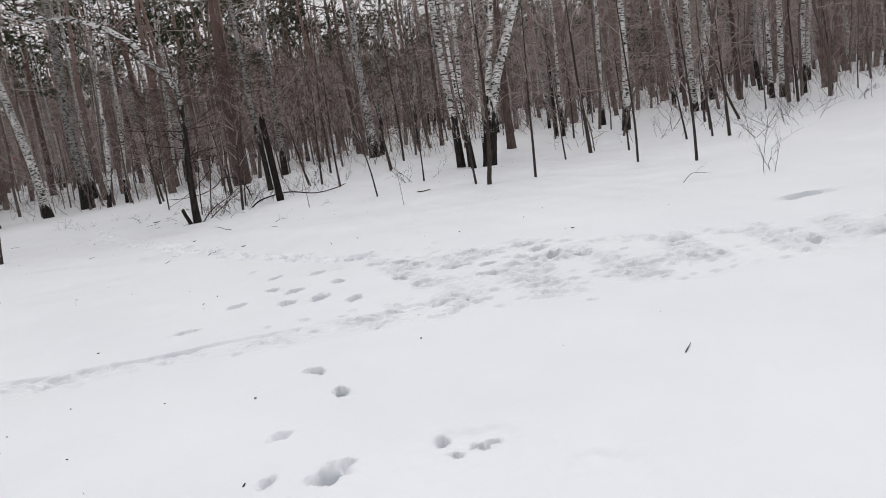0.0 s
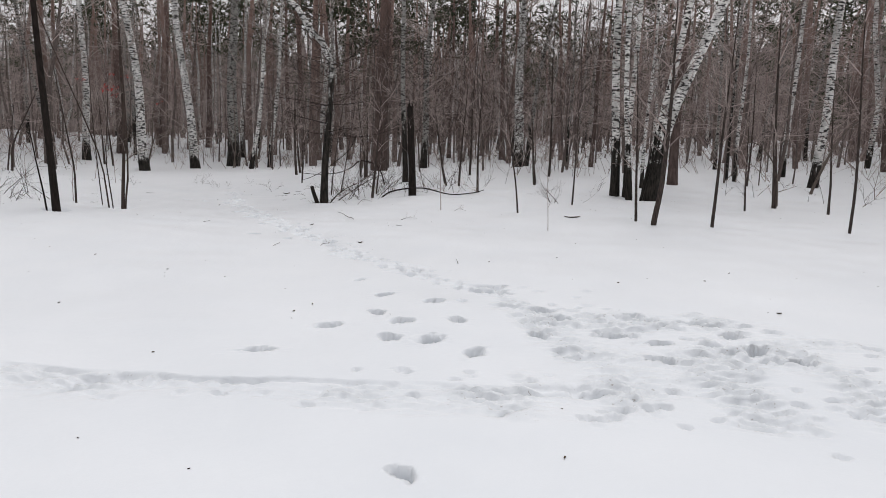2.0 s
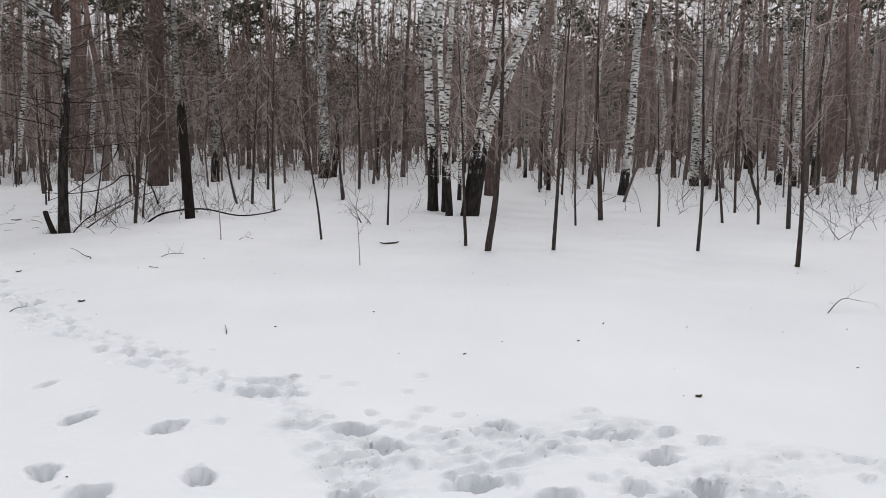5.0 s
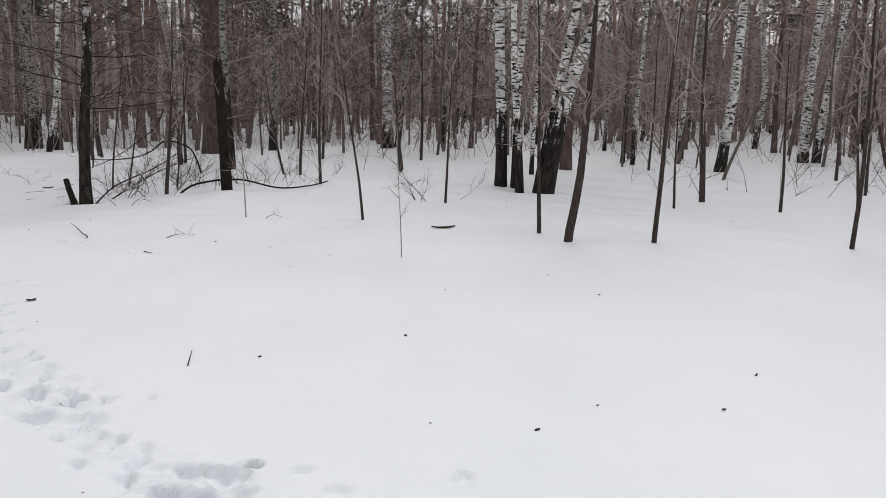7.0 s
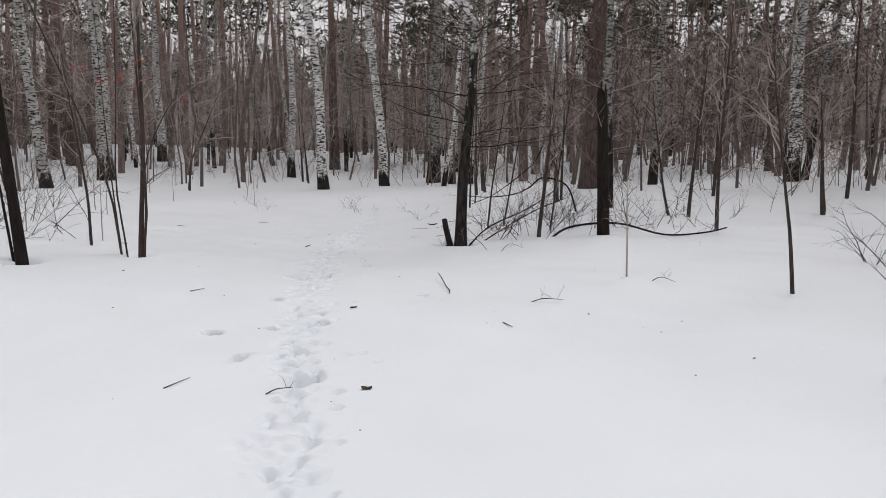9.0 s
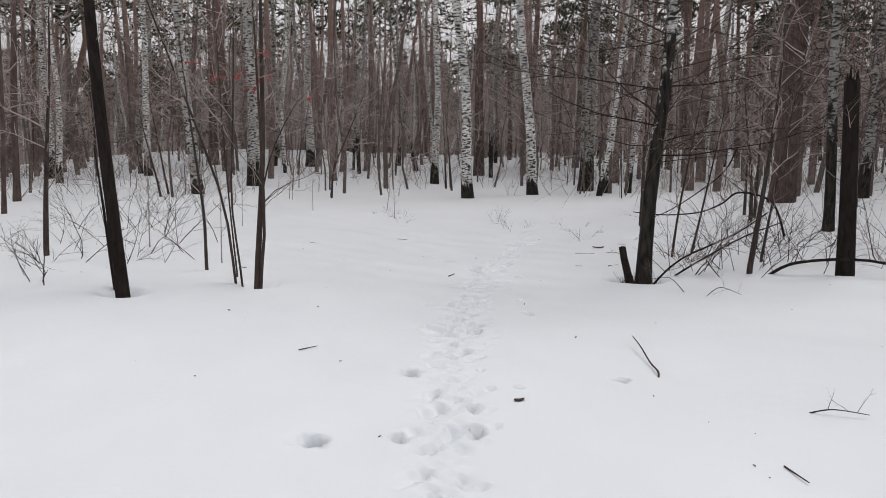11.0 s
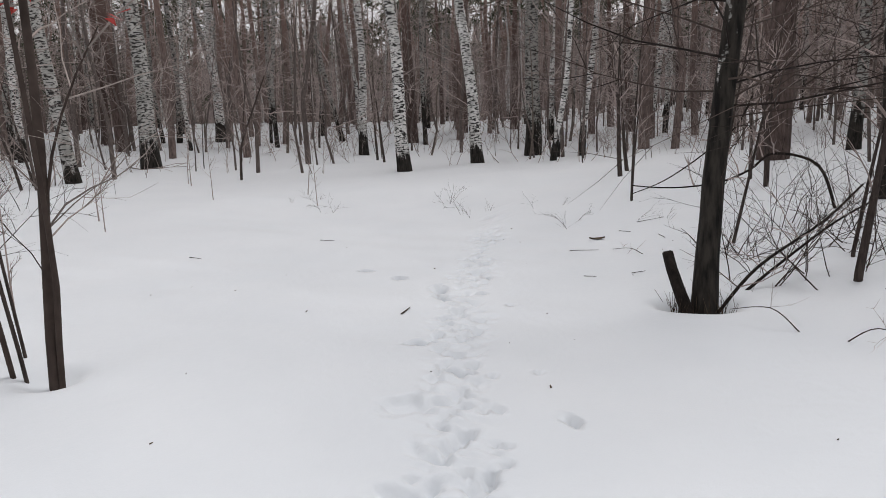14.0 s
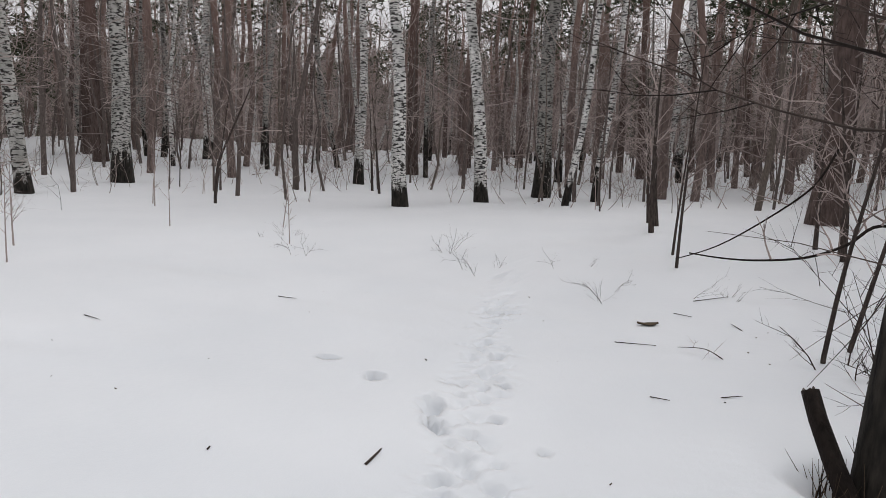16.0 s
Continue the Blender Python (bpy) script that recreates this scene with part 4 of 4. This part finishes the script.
for x, y, ln, turn, r in STICKS:
    c, sn = math.cos(radians(turn)) * ln, math.sin(radians(turn)) * ln
    rod("stick", "thin dark stick lying on the snow", "stick", [(x, y, .004), (x + c * .5, y + sn * .5, .008), (x + c, y + sn, .012)], r * .75, r * .4, BRUSH, 5, 0, "sticks on the snow")
rod("stick", "long crooked dry stick lying on the snow", "stick", [(-2.66, 9.20, -.01), (-2.69, 9.27, .02), (-2.80, 9.42, .02), (-2.95, 9.62, .05), (-3.09, 9.81, .06)], .007, .0035, BRUSH, 6, 0, "sticks on the snow")
for x, y, ln, turn, rise in ((-1.82, 9.04, .26, 20, .03), (4.15, 5.35, .40, 15, .10), (-3.45, 11.85, .42, 165, .12), (-3.2, 11.75, .36, -20, .10), (-4.98, 13.85, .32, 170, .05), (-4.6, 16.6, .5, 120, .3), (-1.05, 10.1, .25, -30, .05), (-2.45, 6.6, .15, 60, .02)):
    c, sn = math.cos(radians(turn)) * ln, math.sin(radians(turn)) * ln
    rod("fallen_twig", "forked dry twig lying on the snow", "twig", [(x, y, .0), (x + c * .4, y + sn * .4, rise), (x + c, y + sn, rise * .6)], .0045, .002, BRUSH, 5, 3, "fallen twigs")


def flake(x, y, ln, wd, turn, label):
    """A curled piece of bark or a withered leaf."""
    ob = thing("bark_piece", x, y, at(x, y) + .004, label, "bark piece", "bark pieces")
    s = Shape()
    n = 8
    for side in (0, 1):
        for k in range(n + 1):
            t = k / n - .5
            for e in (-1, 0, 1):
                w = wd * .5 * math.sqrt(max(.08, 1 - (2 * t) ** 2)) * e * (1 + .25 * math.sin(9 * t + x))
                u, v = t * ln, w
                z = wd * (.12 * abs(e) + .2 * (2 * t) ** 2) - .004 * side
                s.v.append(Vector((u * math.cos(turn) - v * math.sin(turn), u * math.sin(turn) + v * math.cos(turn), z)))
    row, top = 3, 3 * (n + 1)
    for k in range(n):
        for e in range(2):
            a = k * row + e
            s.f.append((a, a + 1, a + row + 1, a + row))
            s.f.append((top + a, top + a + row, top + a + row + 1, top + a + 1))
    part("bark", s, LITTER, ob)


flake(.95, 9.30, .26, .07, .2, "dark curled strip of bark on the snow")
flake(-5.68, 14.5, .17, .08, .5, "dark withered leaf lying on the snow")
flake(2.2, 4.0, .045, .022, .1, "small dark bark chip on the snow")
flake(-3.1, 8.35, .06, .03, .9, "small dark bark chip on the snow")
flake(-2.0, 6.9, .06, .035, .4, "small dark bark chip on the snow")
shrub(5.18, 5.07, 3, .85, .04, "thin pale shrub alone on the open snow", .006, 3.0, PALE)

# ---- crumbs of bark and seed all over the snow ----
rng = random.Random(8)
crumbs = Shape()
CX, CY = np.random.RandomState(3).uniform(-9, 6, 240), np.random.RandomState(4).uniform(-2, 15, 240)
for x, y, z in zip(CX, CY, surface(CX, CY)):
    r = rng.choice((.003, .004, .005, .006, .009))
    a = rng.uniform(0, 6.28)
    p = Vector((x, y, z + .002))
    crumbs.tube([p, p + Vector((math.cos(a) * r * 2.4, math.sin(a) * r * 2.4, r * .5))], [r * .55, r * .4], 5)
tagged(new("bark_crumbs", crumbs.mesh("bark_crumbs", LITTER)), "dark crumbs of bark scattered over snow", "litter", kind="stuff")

# ---- the wood behind, too dense to count ----
rng = random.Random(4)


class Mass:
    """Many turned and scaled copies of a few small shapes, joined into one mesh."""

    def __init__(self):
        self.co, self.idx, self.count, self.sides = [], [], 0, 0

    def put(self, pattern, x, y, z, turn, tilt, size, fat=1.0, lean=(0, 0)):
        v, f = pattern
        c, s, ct, st = math.cos(turn), math.sin(turn), math.cos(tilt), math.sin(tilt)
        m = np.array([[c * ct, -s * fat, -c * st], [s * ct, c * fat, -s * st], [st, 0, ct]]) * size
        m[0, 2] += lean[0] * size
        m[1, 2] += lean[1] * size
        self.co.append(v @ m.T + (x, y, z))
        self.idx.append(f + self.count)
        self.count += len(v)
        self.sides = f.shape[1]

    def mesh(self, name, material):
        co, f = np.concatenate(self.co).astype(np.float32), np.concatenate(self.idx).astype(np.int32)
        me = bpy.data.meshes.new(name)
        me.vertices.add(len(co)), me.loops.add(f.size), me.polygons.add(len(f))
        me.vertices.foreach_set("co", co.ravel())
        me.loops.foreach_set("vertex_index", f.ravel())
        me.polygons.foreach_set("loop_start", np.arange(len(f), dtype=np.int32) * self.sides)
        me.polygons.foreach_set("use_smooth", np.ones(len(f), bool))
        me.update()
        me.materials.append(material)
        return me


def pattern(make):
    s = Shape()
    make(s)
    return np.array([tuple(p) for p in s.v]), np.array(s.f)


X = Vector((1, 0, 0))
BOUGHS = [pattern(lambda s: spray(s, Vector((0, 0, 0)), X, 1.0, .0095, rng, 2, 3, -.02)) for _ in range(10)]
TWIGS = [pattern(lambda s: spray(s, Vector((0, 0, 0)), X, 1.0, .011, rng, 1, 4, -.05)) for _ in range(10)]
TUFTS = [pattern(lambda s: tufts(s, Vector((0, 0, 0)), (.5, .26), 16, .42, rng)) for _ in range(8)]
def haze(s):
    """A cloud of fine twig ends, mostly rising."""
    for _ in range(42):
        p = Vector((rng.gauss(0, .45), rng.gauss(0, .45), rng.gauss(0, .4)))
        d = Vector((rng.gauss(0, .6), rng.gauss(0, .6), rng.gauss(.45, .5))).normalized()
        e, r = p + d * rng.uniform(.25, .8), rng.uniform(.0045, .0075)
        side = d.cross(Vector((rng.gauss(0, 1), rng.gauss(0, 1), rng.gauss(0, 1)))).normalized()
        ring = [p + side * r, p - side * (r * .5) + d.cross(side) * (r * .87), p - side * (r * .5) - d.cross(side) * (r * .87)]
        for k in range(3):
            s.tri(ring[k], ring[(k + 1) % 3], e)


HAZE = [pattern(haze) for _ in range(8)]
STEMS = []
for _ in range(10):
    b = [rng.gauss(0, .016) for _ in range(8)]
    STEMS.append(pattern(lambda s: s.tube([Vector((0, 0, -.03)), Vector((b[0], b[1], .2)), Vector((b[2], b[3], .45)), Vector((b[4], b[5], .7)), Vector((b[6], b[7], 1))], [.011, .009, .0075, .005, .001], 6, False)))


def open_ground(x, y):
    """The clearing and the ground that is crossed stay free."""
    if y < 15 and -9 < x < 20:
        return True
    if x < -8 and y < 8.5 + max(0, (-x - 12) * .05):
        return True
    return math.hypot(x + 9, y - 16) < 7.5 or (x < -9 and y < 19 and x > -19)


def polar(near, far):
    while True:
        t, r = radians(rng.uniform(-56, 92)), math.sqrt(rng.uniform(near ** 2, far ** 2))
        x, y = -3 - math.sin(t) * r, 4 + math.cos(t) * r
        if not open_ground(x, y):
            return x, y, float(level(x, y))


LEAN = (.02, .05)  # the slope that all trunks of the wood share


def turn():
    return rng.uniform(0, 6.28)


fp, fb, fg, fn, ft, fs, fl, fw, fh = (Mass() for _ in range(9))
for _ in range(470):  # pines
    x, y, z = polar(33, 105)
    h, d = rng.uniform(11, 15), rng.uniform(.20, .42)
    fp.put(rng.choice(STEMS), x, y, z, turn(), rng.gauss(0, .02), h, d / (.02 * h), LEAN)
    for _ in range(3):
        k = rng.uniform(1.5, h * .5)
        ft.put(rng.choice(BOUGHS), x + LEAN[0] * k, y + LEAN[1] * k, z + k, turn(), rng.gauss(.05, .25), rng.uniform(1.2, 3.0))
    low = rng.uniform(.40, .65)
    for _ in range(8):
        k = rng.uniform(h * low, h)
        a, L = turn(), (h - k) * .35 + .9
        fn.put(rng.choice(TUFTS), x + math.cos(a) * L + LEAN[0] * k, y + math.sin(a) * L + LEAN[1] * k, z + k + L * .2, turn(), rng.gauss(0, .2), rng.uniform(.8, 1.3))
for _ in range(360):  # birches
    x, y, z = polar(30, 95)
    h, d = rng.uniform(10, 13), rng.uniform(.10, .24)
    (fb if rng.random() < .5 else fg).put(rng.choice(STEMS), x, y, z, turn(), rng.gauss(0, .06), h, d / (.02 * h), LEAN)
    for _ in range(4):
        k = rng.uniform(h * .15, h * .7)
        fl.put(rng.choice(BOUGHS), x + LEAN[0] * k, y + LEAN[1] * k, z + k, turn(), rng.gauss(.7, .25), rng.uniform(1.2, 2.6))
for _ in range(75):  # nearer pines
    x, y, z = polar(26, 48)
    h, d = rng.uniform(11, 14), rng.uniform(.14, .40)
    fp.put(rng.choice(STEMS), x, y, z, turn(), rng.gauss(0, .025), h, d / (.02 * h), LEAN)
    for _ in range(10):
        k = rng.uniform(1.5, h * .55)
        ft.put(rng.choice(BOUGHS), x + LEAN[0] * k, y + LEAN[1] * k, z + k, turn(), rng.gauss(.0, .25), rng.uniform(1.0, 2.6))
for _ in range(70):  # young pines, green from low down
    x, y, z = polar(45, 90)
    h = rng.uniform(6, 11)
    fp.put(rng.choice(STEMS), x, y, z, turn(), rng.gauss(0, .02), h, .8, LEAN)
    for _ in range(13):
        k = rng.uniform(h * .22, h)
        a, L = turn(), (h - k) * .22 + .2
        fn.put(rng.choice(TUFTS), x + math.cos(a) * L + LEAN[0] * k, y + math.sin(a) * L + LEAN[1] * k, z + k, turn(), rng.gauss(0, .2), rng.uniform(.7, 1.2))
for _ in range(420):  # thin stems between them
    x, y, z = polar(20, 70)
    h = rng.choice((1.5, 2.2, 3, 4, 5.5, 7, 9)) * rng.uniform(.8, 1.2)
    (fs if rng.random() < .72 else fw).put(rng.choice(STEMS), x, y, z, turn(), rng.gauss(0, .09), h, rng.uniform(.35, .8) if h > 3 else .7, LEAN)
    for _ in range(3):
        (ft if rng.random() < .6 else fl).put(rng.choice(TWIGS), x, y, z + h * rng.uniform(.25, .95), turn(), rng.gauss(.7, .3), rng.uniform(.5, 1.5))
for _ in range(180):  # bare understorey, spreading at head height
    x, y, z = polar(17, 45)
    h = rng.uniform(3, 7)
    fs.put(rng.choice(STEMS), x, y, z, turn(), rng.gauss(0, .09), h, rng.uniform(.45, .8), LEAN)
    for _ in range(9):
        k = rng.uniform(.2, .95) * h
        ft.put(rng.choice(BOUGHS), x + LEAN[0] * k, y + LEAN[1] * k, z + k, turn(), rng.gauss(.45, .3), rng.uniform(1.0, 2.3))
for _ in range(2800):  # fine twigs that veil the depth of the wood
    x, y, z = polar(24, 85)
    fh.put(rng.choice(HAZE), x, y, z + rng.uniform(.7, 9), turn(), rng.gauss(0, .2), rng.uniform(1.0, 2.0))
for _ in range(1000):  # low brush
    x, y, z = polar(16, 60)
    for _ in range(3):
        (ft if rng.random() < .6 else fl).put(rng.choice(TWIGS), x + rng.gauss(0, .25), y + rng.gauss(0, .25), z - .04, turn(), rng.uniform(.7, 1.5), rng.uniform(.4, 1.4))
nh = Mass()
for _ in range(120):  # dark twigs of the thicket at the edge
    x, y = rng.uniform(-4.5, 4), rng.uniform(15.5, 25)
    nh.put(rng.choice(HAZE), x, y, float(level(x, y)) + rng.uniform(1.0, 5.5), turn(), rng.gauss(0, .2), rng.uniform(.8, 1.3))
for name, mass, mat, label, cat in (
    ("edge_twigs", nh, BRUSH, "dark fine twigs over the edge of the wood", "twigs"),
    ("far_pine_trunks", fp, HAZEDPINE, "dense stand of brown pine trunks far off", "pines"), ("far_birch_trunks", fb, BIRCH, "pale birch trunks among far pines", "birches"),
    ("far_grey_trunks", fg, GREYBIRCH, "dull grey birch trunks far off", "birches"), ("far_needles", fn, NEEDLE, "dark green pine crowns far off", "pine crowns"),
    ("far_dead_limbs", ft, TWIG, "tangle of dark leafless twigs in the wood", "twigs"), ("young_stems", fs, HAZEDSTEM, "thicket of thin bare stems in the wood", "saplings"), ("pale_young_stems", fw, PALE, "thin pale young stems among the trees", "saplings"),
    ("far_fine_twigs", fh, TWIG, "veil of fine brown twigs deep in the wood", "twigs"), ("far_birch_twigs", fl, GREYTWIG, "grey-brown haze of bare birch twigs", "twigs")):
    tagged(new(name, mass.mesh(name, mat)), label, cat, kind="stuff")

# ---- what closes the view between the last trunks, haze painted in its colour ----
rng = random.Random(9)
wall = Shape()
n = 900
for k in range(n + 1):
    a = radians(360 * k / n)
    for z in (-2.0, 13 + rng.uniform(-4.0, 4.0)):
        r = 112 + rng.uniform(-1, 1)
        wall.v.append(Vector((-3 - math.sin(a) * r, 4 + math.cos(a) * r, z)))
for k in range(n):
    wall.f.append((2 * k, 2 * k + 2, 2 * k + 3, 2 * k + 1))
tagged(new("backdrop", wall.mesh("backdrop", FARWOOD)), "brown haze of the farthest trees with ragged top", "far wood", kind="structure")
